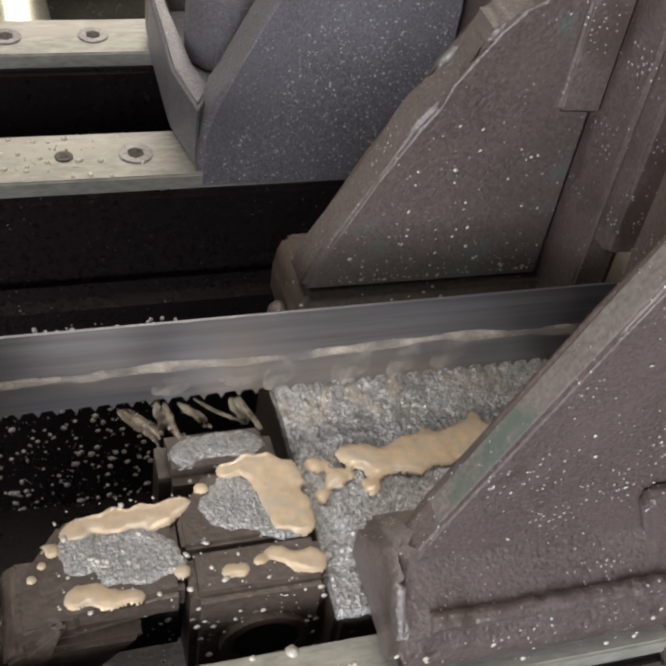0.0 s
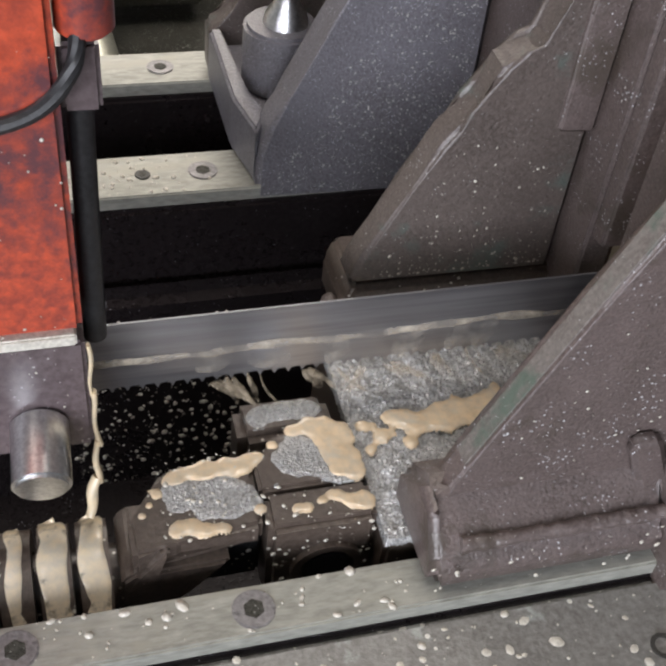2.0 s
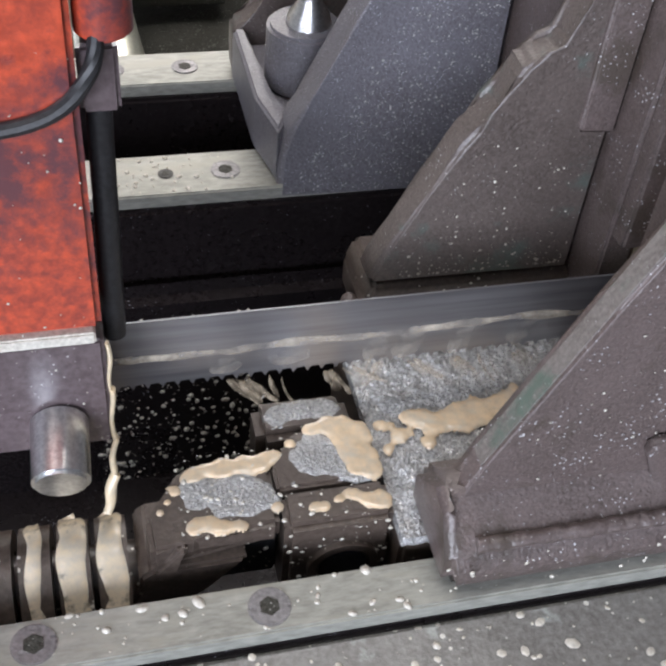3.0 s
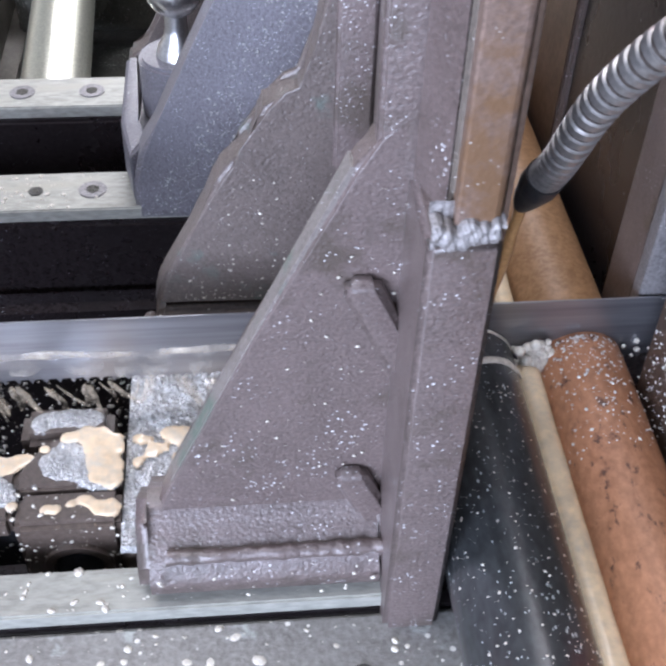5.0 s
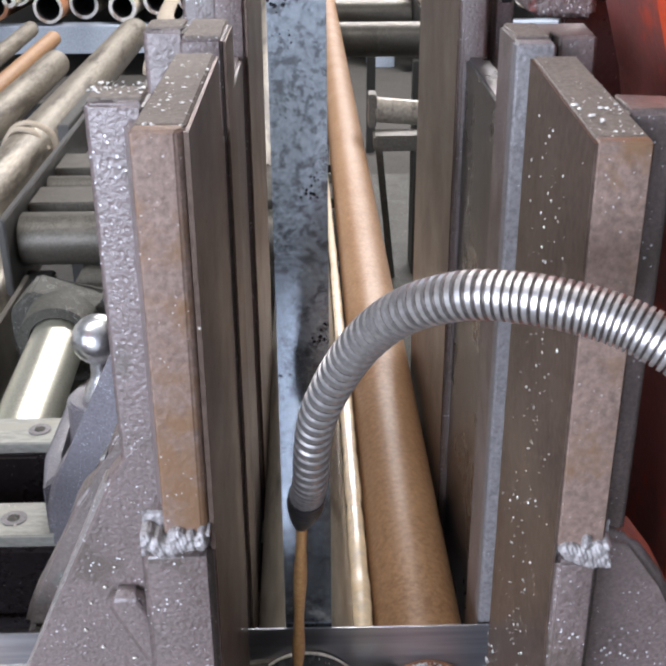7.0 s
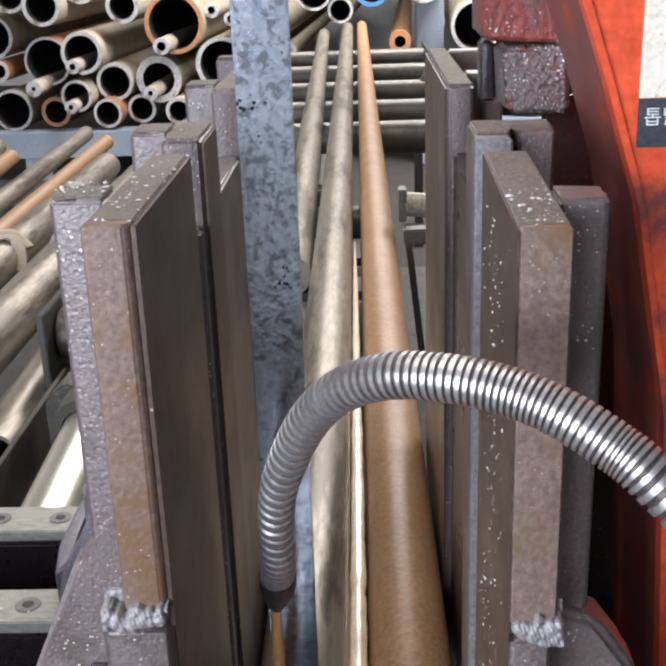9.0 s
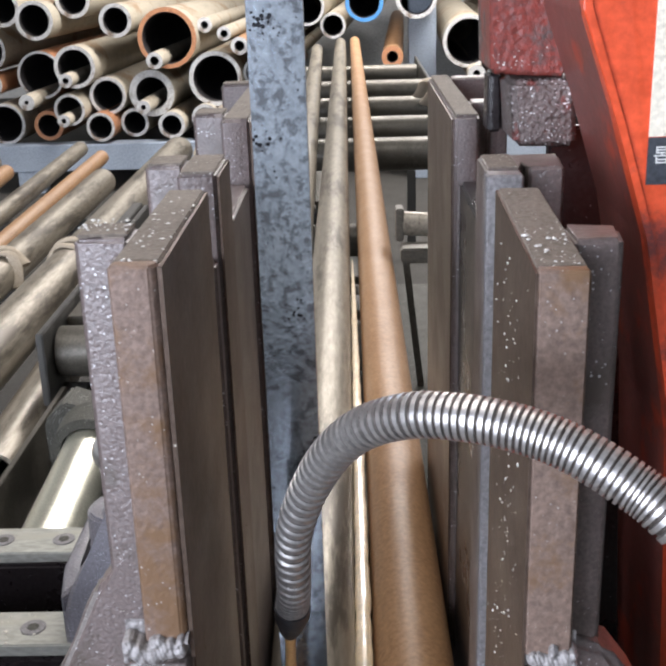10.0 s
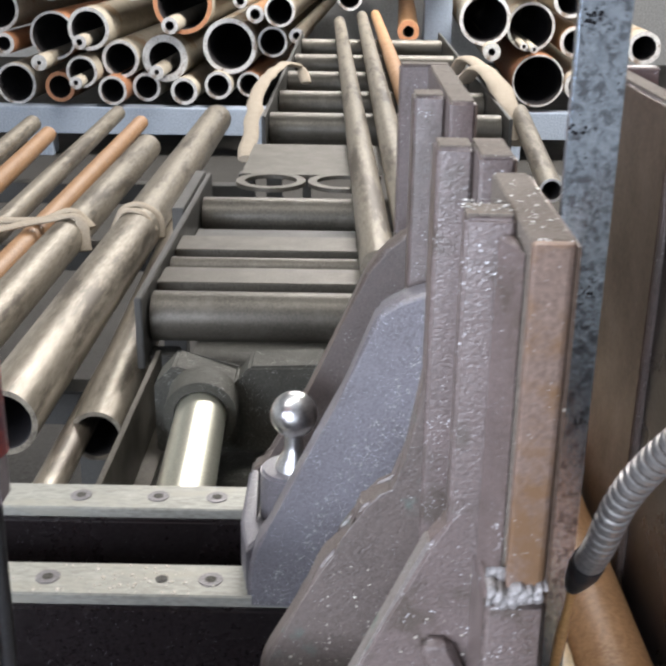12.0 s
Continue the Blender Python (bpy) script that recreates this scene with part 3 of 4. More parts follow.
cast("rear_rib", [(0.1670, 0.6250), (0.2050, 0.6250), (0.2050, 0.6450), (0.1670, 0.6450)], 2, 0.0, 0.4475, CAST, j, "", 0.0018)
for k, (x0, x1, y0, y1) in enumerate(((-0.0212, -0.0016, 0.1832, 0.2372), (-0.0442, -0.0238, 0.2105, 0.2372), (-0.0212, -0.0026, 0.3895, 0.6180), (-0.0466, -0.0238, 0.4200, 0.4488), (-0.0486, -0.0028, 0.6208, 0.6408),
                                     (0.1482, 0.1648, 0.1735, 0.2130), (0.1490, 0.1655, 0.3775, 0.6430), (-0.0442, -0.0222, 0.0450, 0.0662))):
    part("dust_layer", rough_up(box(x0, x1, y0, y1, 0.4470, 0.4486, 0.0006), 0.0002, 90), JAW_TOP, JAWS[1 if k < 2 else 2 if k < 5 else 4 if k < 6 else 5 if k < 7 else 0], "oily dust lying on the jaw top")
for ob in list(scene.objects):
    if ob.parent and ob.parent.name.startswith("vise_jaw") and ob.name.split(".")[0] in ("lower_plate", "gusset", "foot", "rib_web", "rear_gusset", "base"):
        soft(ob)

# ---- band saw ----
saw = thing("band_saw", "orange-red band saw with a steel blade running across the vise", "band saw")
out, x = [(-0.80, 0.053)], -0.80
while x < 0.62:
    out += [(x, 0.004), (x + 0.0021, 0.0), (x + 0.0038, 0.0035)]
    x += 0.0085
out += [(x, 0.004), (x, 0.053)]
blade = part("saw_blade", prism(out, 1, -0.0007, 0.0007, 0), BLADE, saw, "wet toothed steel saw blade")
blade.location = (0, 0.1545, 0.034)

# ---- workpieces ----
def bar(name, label, cat, p0, p1, r, mat, group=""):
    t = thing(name, label, cat, p0, group)
    d = Vector(p1) - Vector(p0)
    u = d.normalized()
    smooth(part("shaft", rod(Vector((0, 0, 0)), d, r, 48, w=0.001), mat, t))
    smooth(part("sawn_end", rod(d - u * 0.001, d + u * 0.0004, r * 0.97, 40), STACK_END, t, "bare sawn end face"))
    return t


def pipe(name, label, cat, p0, p1, r, wall, mat, group="", seg=40, end=None):
    t = thing(name, label, cat, p0, group)
    d = Vector(p1) - Vector(p0)
    smooth(part("shell", tube((0, 0, 0), d, r, wall, seg), mat, t))
    u = d.normalized()
    smooth(part("bore", tube(u * 0.003, u * min(2.2, d.length * 0.98), r - wall, min(0.002, wall * 0.2), seg), BORE_SHADE, t, "dark inside of the pipe, its shade painted in"))
    if end:
        smooth(part("cut_end", tube(-u * 0.002, u * 0.0, r, wall, seg), end, t, "bare sawn pipe end"))
    return t


bar("round_bar", "wet black round bar lying in the vise before the blade", "round bar", (0.036, -0.45, 0.0345), (0.036, 0.1535, 0.0345), 0.0345, BAR_DARK, "workpieces")
bar("round_bar", "oily grey-green round bar lying in the vise behind the blade", "round bar", (0.036, 0.158, 0.0345), (-0.020, 6.6, 0.0345), 0.0340, PIPE_GREY, "workpieces")
bar("round_bar", "oily grey round bar on the roller conveyor", "round bar", (-0.042, 1.30, 0.024), (-0.160, 6.3, 0.024), 0.0335, PIPE_GREY, "workpieces")
pipe("rusty_pipe", "orange rusty pipe half cut through, before the blade", "pipe", (0.114, -0.45, 0.030), (0.114, 0.1535, 0.030), 0.030, 0.006, PIPE_RUST, "workpieces", 56)
pipe("rusty_pipe", "long orange rusty pipe clamped behind the blade", "pipe", (0.114, 0.158, 0.030), (0.070, 6.8, 0.030), 0.0315, 0.006, PIPE_TAN, "workpieces", 56)
flat = thing("flat_bar", "upright blue-grey flat steel bar with mill scale", "flat bar", (0.0375, 0.161, 0.071))
part("shaft", box(-0.0145, 0.0145, -0.004, 0.004, -0.001, 0.62, 0.0008), BAR_MILL, flat)
part("sawn_end", box(-0.0137, 0.0137, -0.0033, 0.0033, 0.6195, 0.6204, 0.0), STACK_END, flat, "bare sawn top end")

# ---- coolant hose ----
hose = thing("coolant_hose", "flexible corrugated metal coolant hose with a black nozzle", "coolant hose")
HOSE_PATH = [(0.0388, 0.0745, 0.240), (0.0408, 0.0647, 0.2567), (0.0445, 0.0385, 0.3053), (0.0575, 0.0107, 0.3493), (0.0737, -0.0155, 0.3803), (0.0935, -0.0350, 0.3965),
             (0.1144, -0.0474, 0.4010), (0.1343, -0.0568, 0.4000), (0.1505, -0.0655, 0.3961), (0.1674, -0.0753, 0.3879), (0.1811, -0.0844, 0.3782), (0.215, -0.105, 0.345), (0.26, -0.13, 0.29)]
pts = curve_points(HOSE_PATH, 1100)
smooth(part("corrugated_tube", sweep(pts, [0.0089 - 0.0024 * max(0.0, math.sin(i / 1099 * math.tau * 92)) ** 0.7 if math.sin(i / 1099 * math.tau * 92) > 0.35 else 0.0088 for i in range(1100)], 20), HOSE, hose), 45)
smooth(part("groove_shade", sweep(pts[::5], [0.0076] * len(pts[::5]), 20), GROOVE, hose, "grooves between the windings, their shade painted dark"), 60)
pts = curve_points([(0.0355, 0.0905, 0.212), (0.0363, 0.087, 0.219), (0.0378, 0.080, 0.231), (0.0390, 0.0735, 0.242)], 12)
smooth(part("nozzle", sweep(pts, [0.0040 + 0.0056 * min(1, i / 8) for i in range(12)], 24), BLACK, hose, "black conical rubber nozzle"), 50)

# ---- guide arm with red paint ----
arm = saw
part("arm_body", rough_up(box(-0.46, -0.3275, 0.118, 0.168, 0.120, 0.75, 0.003), 0.0005, 20), RED, arm, "chipped orange-red painted arm")
part("guide_block", box(-0.46, -0.3275, 0.118, 0.168, 0.034, 0.1125, 0.002), MAROON, arm, "dark maroon steel guide block")
part("seal_strip", box(-0.45, -0.331, 0.1155, 0.166, 0.1125, 0.120, 0.001), FOAM, arm, "white plastic strip wet with coolant")
smooth(part("pin", rod((-0.3545, 0.120, 0.0560), (-0.3560, 0.082, 0.048), 0.0150, 32, w=0.002), CHROME, arm, "scratched round steel pin"))
smooth(part("tie", sweep(curve_points([(-0.47, 0.1165, 0.238), (-0.40, 0.1155, 0.236), (-0.345, 0.1155, 0.242), (-0.322, 0.118, 0.262), (-0.318, 0.13, 0.285)], 40), [0.0035] * 40, 10), BLACK, arm, "black cable tie"))
smooth(part("tube", sweep(curve_points([(-0.3215, 0.14, 0.095), (-0.3205, 0.14, 0.16), (-0.319, 0.14, 0.26), (-0.317, 0.14, 0.45)], 24), [0.006] * 24, 14), BLACK, arm, "black coolant tube"))
part("clip", box(-0.327, -0.310, 0.128, 0.150, 0.236, 0.268, 0.002), MAROON, arm)
smooth(part("cylinder", rod((-0.3150, 0.1320, 0.272), (-0.3150, 0.1320, 0.60), 0.0120, 28, w=0.002), RED, arm, "red painted gas cylinder"))

# ---- red saw head at the fixed side ----
head = saw
panel = part("side_panel", rough_up(prism([(0.188, 0.53), (0.170, 0.80), (0.60, 0.80), (0.60, 0.02), (0.262, 0.02), (0.247, 0.30), (0.226, 0.415), (0.208, 0.473)], 1, 0.132, 0.150, 0.003), 0.0004, 20), RED_CLEAN, head, "orange-red sheet frame with a rolled edge")
cast("upper_guide", [(0.1640, 0.484), (0.2130, 0.480), (0.2190, 0.55), (0.2270, 0.80), (0.1600, 0.80), (0.1620, 0.55)], 1, 0.302, 0.372, RED_DARK, head, "maroon guide block with worn paint", 0.003, 0.0010)
cast("guide_foot", [(0.1800, 0.4365), (0.2200, 0.4365), (0.2190, 0.4805), (0.1760, 0.4805)], 1, 0.300, 0.352, CAKED, head, "guide foot caked with wet swarf", 0.004, 0.0022)
cast("guide_clamp", [(0.1680, 0.4400), (0.1785, 0.4400), (0.1770, 0.4800), (0.1680, 0.4800)], 1, 0.345, 0.372, BED, head, "", 0.002)
cast("inner_side", [(0.1890, 0.530), (0.2090, 0.473), (0.2270, 0.415), (0.2480, 0.300), (0.2630, 0.020), (0.2680, 0.020), (0.2530, 0.300), (0.2320, 0.415), (0.2140, 0.473), (0.1940, 0.530), (0.176, 0.798), (0.171, 0.798)], 1, 0.1505, 0.262, RED_SIDE, head, "maroon grimy inner side of the frame", 0.001, 0.0002)
cast("rolled_edge", [(0.1865, 0.531), (0.2065, 0.474), (0.2245, 0.416), (0.2455, 0.300), (0.2600, 0.022), (0.2635, 0.022), (0.2490, 0.300), (0.2280, 0.417), (0.2100, 0.475), (0.1900, 0.532), (0.1725, 0.799), (0.1690, 0.799)], 1, 0.1295, 0.1315, RED_CLEAN, panel, "rolled orange edge", 0.0008, 0.0002)
part("dark_backing", box(0.214, 0.60, 0.362, 0.374, -0.10, 0.44, 0.002), BED, head, "added dark sheet standing in for the dark pit behind the frame")
part("label_sheet", box(0.2215, 0.40, 0.1305, 0.1316, 0.470, 0.62, 0.0002), CREAM_PAPER, panel, "cream paper label")
part("sign_plate", box(0.2215, 0.40, 0.1305, 0.1316, 0.446, 0.4695, 0.0002), SIGN_DARK, panel, "dark sign strip with pale letters")

def lettering(text, size, at, parent, mat):
    """Raised letters facing the operator, turned into a mesh."""
    c = bpy.data.curves.new("sign_letters", "FONT")
    c.body, c.size, c.extrude = text, size, 0.0003
    tmp = new("sign_letters", c)
    me = bpy.data.meshes.new_from_object(tmp.evaluated_get(bpy.context.evaluated_depsgraph_get()))
    bpy.data.objects.remove(tmp)
    me.materials.clear()
    me.materials.append(mat)
    ob = new("sign_letters", me)
    ob.parent = parent
    ob.matrix_local = pose(*at, 90, 0, 0)
    return ob


lettering("\ud1b1\ub0a0", 0.0095, (0.2240, 0.1300, 0.4575), panel, SIGN_TEXT)

# ---- hydraulic cylinder behind the vise ----
cyl = thing("vise_cylinder", "chromed vise cylinder rod in a dusty clamp bracket", "hydraulic cylinder", (-0.288, 0.60, -0.075))
smooth(part("rod", rod((0, 0.0, 0), (-0.016, 0.36, 0.0), 0.036, 40, w=0.002), ROD, cyl))
smooth(part("collar", tube((-0.014, 0.31, 0), (-0.017, 0.37, 0), 0.052, 0.014, 40), DUST, cyl, "dusty round collar"))
part("bracket", rough_up(prism([(-0.09, -0.09), (0.16, -0.09), (0.16, 0.055), (0.05, 0.05), (0.03, 0.02), (-0.06, 0.05), (-0.09, 0.02)], 1, 0.372, 0.44, 0.004), 0.001, 30), DUST, cyl, "dusty cast bracket")
structure("machine_deck", box(-0.39, 0.315, 0.60, 2.05, -0.26, -0.19, 0.003), DUST, "dusty machine deck covered with fine swarf", "deck")

# ---- roller conveyor ----
def roller_table(x0, x1, y0, y1, rollers, zt, group):
    c = thing("roller_conveyor", "dusty steel roller conveyor carrying the long bars", "conveyor", (0, y0, 0), group)
    for x in (x0, x1):
        part("side_frame", box(x - 0.006, x + 0.006, 0, y1 - y0, zt - 0.11, zt + 0.015, 0.002), FRAME, c)
    for y, r, m in rollers:
        smooth(part("roller", rod((x0 + 0.01, y - y0, zt - r), (x1 - 0.01, y - y0, zt - r), r, 32, w=0.002), m, c))
    for x in (x0 + 0.03, x1 - 0.03):
        for y in (0.06, y1 - y0 - 0.06):
            part("leg", box(x - 0.025, x + 0.025, y - 0.025, y + 0.025, -1.2, zt - 0.10, 0.003), FRAME, c)
    return c


near = roller_table(-0.438, 0.10, 1.18, 2.12, [(1.26, 0.043, ROLLER), (1.461, 0.024, ROLLER), (1.93, 0.044, ROLLER)], -0.010, "roller conveyors")
for y0, y1 in ((1.318, 1.408), (1.519, 1.618)):
    part("cross_plate", box(-0.43, 0.09, y0 - 1.18, y1 - 1.18, -0.028, -0.012, 0.002), ROLLER, near, "dusty flat cross plate")
part("cross_channel", box(-0.43, 0.09, 0.46, 0.66, -0.075, -0.060, 0.002), FRAME, near)
part("end_plate", box(-0.470, -0.446, 0.56, 0.93, -0.12, 0.012, 0.002), FRAME, near)
br = thing("guide_bracket", "rusty guide bracket with a round stop beside the long pipe", "bracket", (0.19, 1.45, -0.19))
smooth(part("stop_bar", rod((-0.035, 0.05, 0.285), (0.075, 0.05, 0.275), 0.022, 24, w=0.003), PIPE_GREY, br, "dusty round stop bar"))
part("cross_arm", box(-0.040, 0.060, -0.05, 0.0, 0.235, 0.262, 0.003), ROLLER, br)
part("strut", prism([(-0.038, 0.240), (-0.026, 0.240), (0.000, 0.0), (-0.012, 0.0)], 1, -0.048, -0.036, 0.0015), ROLLER, br)
part("post", box(0.03, 0.055, -0.04, 0.04, 0.0, 0.236, 0.003), FRAME, br)
part("clamp", box(-0.046, -0.032, 0.030, 0.070, 0.255, 0.315, 0.002), ROLLER, br)
edge = thing("edge_angle", "thin steel angle standing along the deck edge", "angle iron", (-0.407, 0.62, -0.19))
part("upright", box(-0.004, 0.004, 0, 0.56, 0.0, 0.105, 0.001), ROLLER, edge)
part("flange", box(0.0045, 0.03, 0, 0.56, 0.0, 0.006, 0.001), ROLLER, edge)
roller_table(-0.37, 0.42, 2.95, 5.9, [(3.12, 0.055, ROLLER), (3.62, 0.055, ROLLER), (4.2, 0.055, ROLLER), (4.85, 0.055, ROLLER), (5.6, 0.055, ROLLER)], -0.010, "roller conveyors")

# ---- pipes lying beside the conveyor ----
SIDE = [  # near x, y; far x, y; radius, height, colour, hollow
    (-0.592, 0.93, -0.585, 3.50, 0.052, -0.10, PIPE_GREY),
    (-0.735, 0.80, -0.745, 2.95, 0.042, -0.10, PIPE_GREY),
    (-0.800, 0.90, -0.850, 3.40, 0.026, -0.10, PIPE_TAN),
    (-0.880, 0.90, -0.975, 3.60, 0.028, -0.10, PIPE_GREY),
    (-0.955, 0.90, -1.120, 3.15, 0.027, -0.10, PIPE_TAN),
    (-1.050, 1.00, -1.230, 3.35, 0.030, -0.10, PIPE_GREY),
    (-1.150, 1.00, -1.400, 3.20, 0.034, -0.10, PIPE_TAN),
    (-0.505, 0.70, -0.515, 2.30, 0.022, -0.155, PIPE_GREY),
    (-0.66, 0.80, -0.665, 3.30, 0.026, -0.17, PIPE_GREY),
    (-0.475, 1.00, -0.52, 2.2, 0.041, -0.155, PIPE_GREY),
]
for x0, y0, x1, y1, r, z, m in SIDE:
    pipe("stock_pipe", "long tan rusty stock pipe lying beside the conveyor" if m is not PIPE_GREY else "long oily grey stock pipe lying beside the conveyor",
         "pipe", (x0, y0, z), (x1, y1, z), r, r * 0.16, m, "stock pipes beside the conveyor", 36)
rack = thing("pipe_trestle", "dark steel trestle under the stock pipes", "trestle")
for y in (1.3, 2.2, 2.9):
    part("cross_beam", box(-1.7, -0.44, y - 0.03, y + 0.03, -0.27, -0.205, 0.003), FRAME, rack)
    for x in (-1.6, -0.55):
        part("leg", box(x - 0.03, x + 0.03, y - 0.028, y + 0.028, -1.2, -0.27, 0.003), FRAME, rack)

pipe("stock_pipe", "short grey pipe lying on the outer side of the conveyor", "pipe", (0.405, 2.13, -0.03), (0.500, 3.30, -0.03), 0.030, 0.006, PIPE_GREY, "stock pipes beside the conveyor", 36, STACK_END)
stub = thing("support_block", "dark steel block carrying a grey pipe", "block", (0.428, 2.4, -1.2))
part("post", box(-0.03, 0.03, -0.03, 0.03, 0, 1.139, 0.003), FRAME, stub)
part("saddle", box(-0.06, 0.06, -0.04, 0.04, 1.1395, 1.1405, 0.0), FRAME, stub)

# ---- pipe rack in the distance ----
RACK_Y = 8.2
FAR = [  # x, z, radius, wall, shell
    (-1.410, -0.005, 0.235, 0.035, STACK), (-1.58, -0.437, 0.185, 0.055, STACK), (-2.141, -0.199, 0.165, 0.03, STACK),
    (-1.936, -0.445, 0.150, 0.028, STACK), (-1.05, -0.33, 0.215, 0.035, STACK), (-0.643, -0.05, 0.12, 0.02, STACK),
    (-0.712, -0.30, 0.12, 0.02, STACK), (-1.419, -0.680, 0.108, 0.028, STACK), (-1.142, -0.630, 0.11, 0.025, STACK),
    (-1.744, -0.670, 0.115, 0.025, STACK), (-1.985, -0.675, 0.115, 0.022, PIPE_RUST), (-2.431, -0.665, 0.12, 0.03, PIPE_RUST),
    (-2.80, -0.650, 0.165, 0.022, STACK), (-2.217, -0.53, 0.125, 0.022, STACK), (-2.466, -0.27, 0.19, 0.02, PIPE_RUST),
    (-2.85, -0.33, 0.085, 0.03, PIPE_RUST), (0.955, -0.09, 0.20, 0.028, STACK), (1.344, -0.16, 0.19, 0.02, STACK), (1.408, -0.56, 0.205, 0.014, PIPE_RUST),
    (2.225, -0.30, 0.13, 0.035, STACK), (-2.90, -0.07, 0.17, 0.025, STACK), (-2.42, 0.16, 0.15, 0.03, STACK), (-2.70, 0.25, 0.14, 0.03, STACK),
    (-0.90, -0.63, 0.10, 0.02, PIPE_RUST), (0.361, -0.19, 0.085, 0.04, PIPE_TAN), (1.70, -0.27, 0.12, 0.03, PIPE_TAN), (1.75, -0.6, 0.12, 0.03, STACK), (2.05, -0.62, 0.13, 0.03, STACK),
    (-1.12, 0.08, 0.06, 0.03, STACK), (-0.95, 0.02, 0.055, 0.025, STACK), (-0.84, -0.08, 0.07, 0.03, PIPE_TAN), (-0.52, -0.25, 0.06, 0.03, STACK),
    (-0.3, 0.2, 0.14, 0.02, STACK), (-0.1, 0.05, 0.10, 0.02, STACK), (0.15, 0.22, 0.15, 0.03, STACK), (0.55, 0.25, 0.16, 0.03, STACK),
    (-2.15, 0.3, 0.14, 0.03, STACK), (-1.8, 0.14, 0.13, 0.03, STACK), (1.3, 0.22, 0.14, 0.02, STACK), (1.65, 0.05, 0.14, 0.03, STACK),
]
for i, (x, z, r, w, m) in enumerate(FAR):
    pipe("racked_pipe", "rusty brown pipe in the rear stack with its sawn end showing" if m is not STACK else "dusty grey pipe in the rear stack with its sawn end showing", "pipe",
         (x, RACK_Y + 0.10 * math.sin(i * 2.3), z), (x + 0.25, RACK_Y + 5.5, z + 0.0), r, w, m, "pipes in the rear stack", 36, PIPE_BLUE if i == 34 else RUST_END if i in (0, 11, 24) else STACK_END)
SMALL = [(-1.483, -0.158, 0.065, 0.03), (-1.60, -0.51, 0.055, 0.035), (-2.517, -0.449, 0.062, 0.045), (-2.19, -0.29, 0.055, 0.03), (-2.24, -0.60, 0.05, 0.03), (1.005, -0.323, 0.068, 0.04), (1.25, -0.28, 0.03, 0.015), (1.33, -0.3, 0.03, 0.015)]
for x, z, r, w in SMALL:
    pipe("racked_pipe", "thin thick-walled pipe pushed into a larger one", "pipe", (x, RACK_Y - 0.22, z), (x + 0.1, RACK_Y + 3, z), r, w, STACK, "pipes in the rear stack", 28, STACK_END)
stand = thing("rack_stand", "grey-blue steel beam stand under the pipe stack", "rack")
part("beam", box(-5.5, -0.55, RACK_Y - 0.1, RACK_Y + 0.1, -1.02, -0.81, 0.005), BEAM, stand)
part("beam", box(0.75, 5.0, RACK_Y - 0.1, RACK_Y + 0.1, -1.02, -0.81, 0.005), BEAM, stand)
part("post", box(0.50, 0.72, RACK_Y + 0.15, RACK_Y + 0.35, -1.2, 2.4, 0.005), BEAM, stand, "pale upright steel post")
for x in (-4.5, -2.6, -0.8, 1.2, 3.5):
    part("foot", box(x - 0.1, x + 0.1, RACK_Y - 0.095, RACK_Y + 0.095, -1.2, -1.02, 0.004), BEAM, stand)

# ---- trestle plate and slings on the conveyors ----
pl = thing("holed_plate", "rusty flame-cut plate with two large holes lying between the conveyors", "steel plate", (-0.235, 2.10, -0.012))
for x, r in ((-0.05, 0.085), (0.125, 0.085)):
    smooth(part("ring", tube((x, 0, -0.005), (x, 0, 0.005), r, 0.022, 40), ROLLER, pl))
part("web", prism([(-0.13, 0.075), (0.22, 0.06), (0.24, 0.46), (-0.13, 0.46)], 2, -0.004, 0.004, 0.001), ROLLER, pl)
for x in (-0.12, 0.2):
    part("leg", box(x - 0.02, x + 0.02, 0.1, 0.14, -1.188, -0.004, 0.002), FRAME, pl)


def sling(label, pts, r, n=60):
    pts = [Vector(p) for p in pts]
    c = curve_points(pts, n)
    c = [p + noise.noise_vector(p * 7) * 0.010 for p in c]
    t = thing("webbing_sling", label, "sling", pts[0], "slings")
    smooth(part("strap", sweep([p - pts[0] for p in c], [r * (1.1 + 0.2 * noise.noise(p * 8)) for p in c], 12, 0.40), ROPE, t), 60)


sling("dirty beige lifting sling wound round the stock pipes", [(-1.25, 1.75, -0.06), (-1.0, 1.85, -0.058), (-0.88, 1.9, -0.062), (-0.80, 1.92, -0.064), (-0.74, 1.95, -0.052), (-0.685, 1.93, -0.09)], 0.016)
sling("dirty beige lifting sling wound round the stock pipes", [(-1.2, 1.6, -0.055), (-1.0, 1.72, -0.06), (-0.87, 1.80, -0.064), (-0.78, 1.88, -0.055), (-0.71, 1.90, -0.055), (-0.69, 1.86, -0.12)], 0.014)
sling("frayed beige sling tied round a grey pipe", [(-0.645, 1.98, -0.12), (-0.63, 1.98, -0.062), (-0.59, 1.99, -0.043), (-0.55, 1.985, -0.065), (-0.54, 1.96, -0.12)], 0.015)
sling("frayed beige sling tied round a grey pipe", [(-0.64, 1.92, -0.11), (-0.615, 1.93, -0.05), (-0.57, 1.93, -0.045), (-0.54, 1.93, -0.09)], 0.012)
sling("pale lifting sling hung over the rear conveyor", [(-0.38, 2.45, -0.03), (-0.385, 2.75, 0.02), (-0.40, 3.25, 0.06), (-0.36, 3.75, 0.065), (-0.30, 3.95, 0.04), (-0.27, 3.9, -0.02)], 0.022)
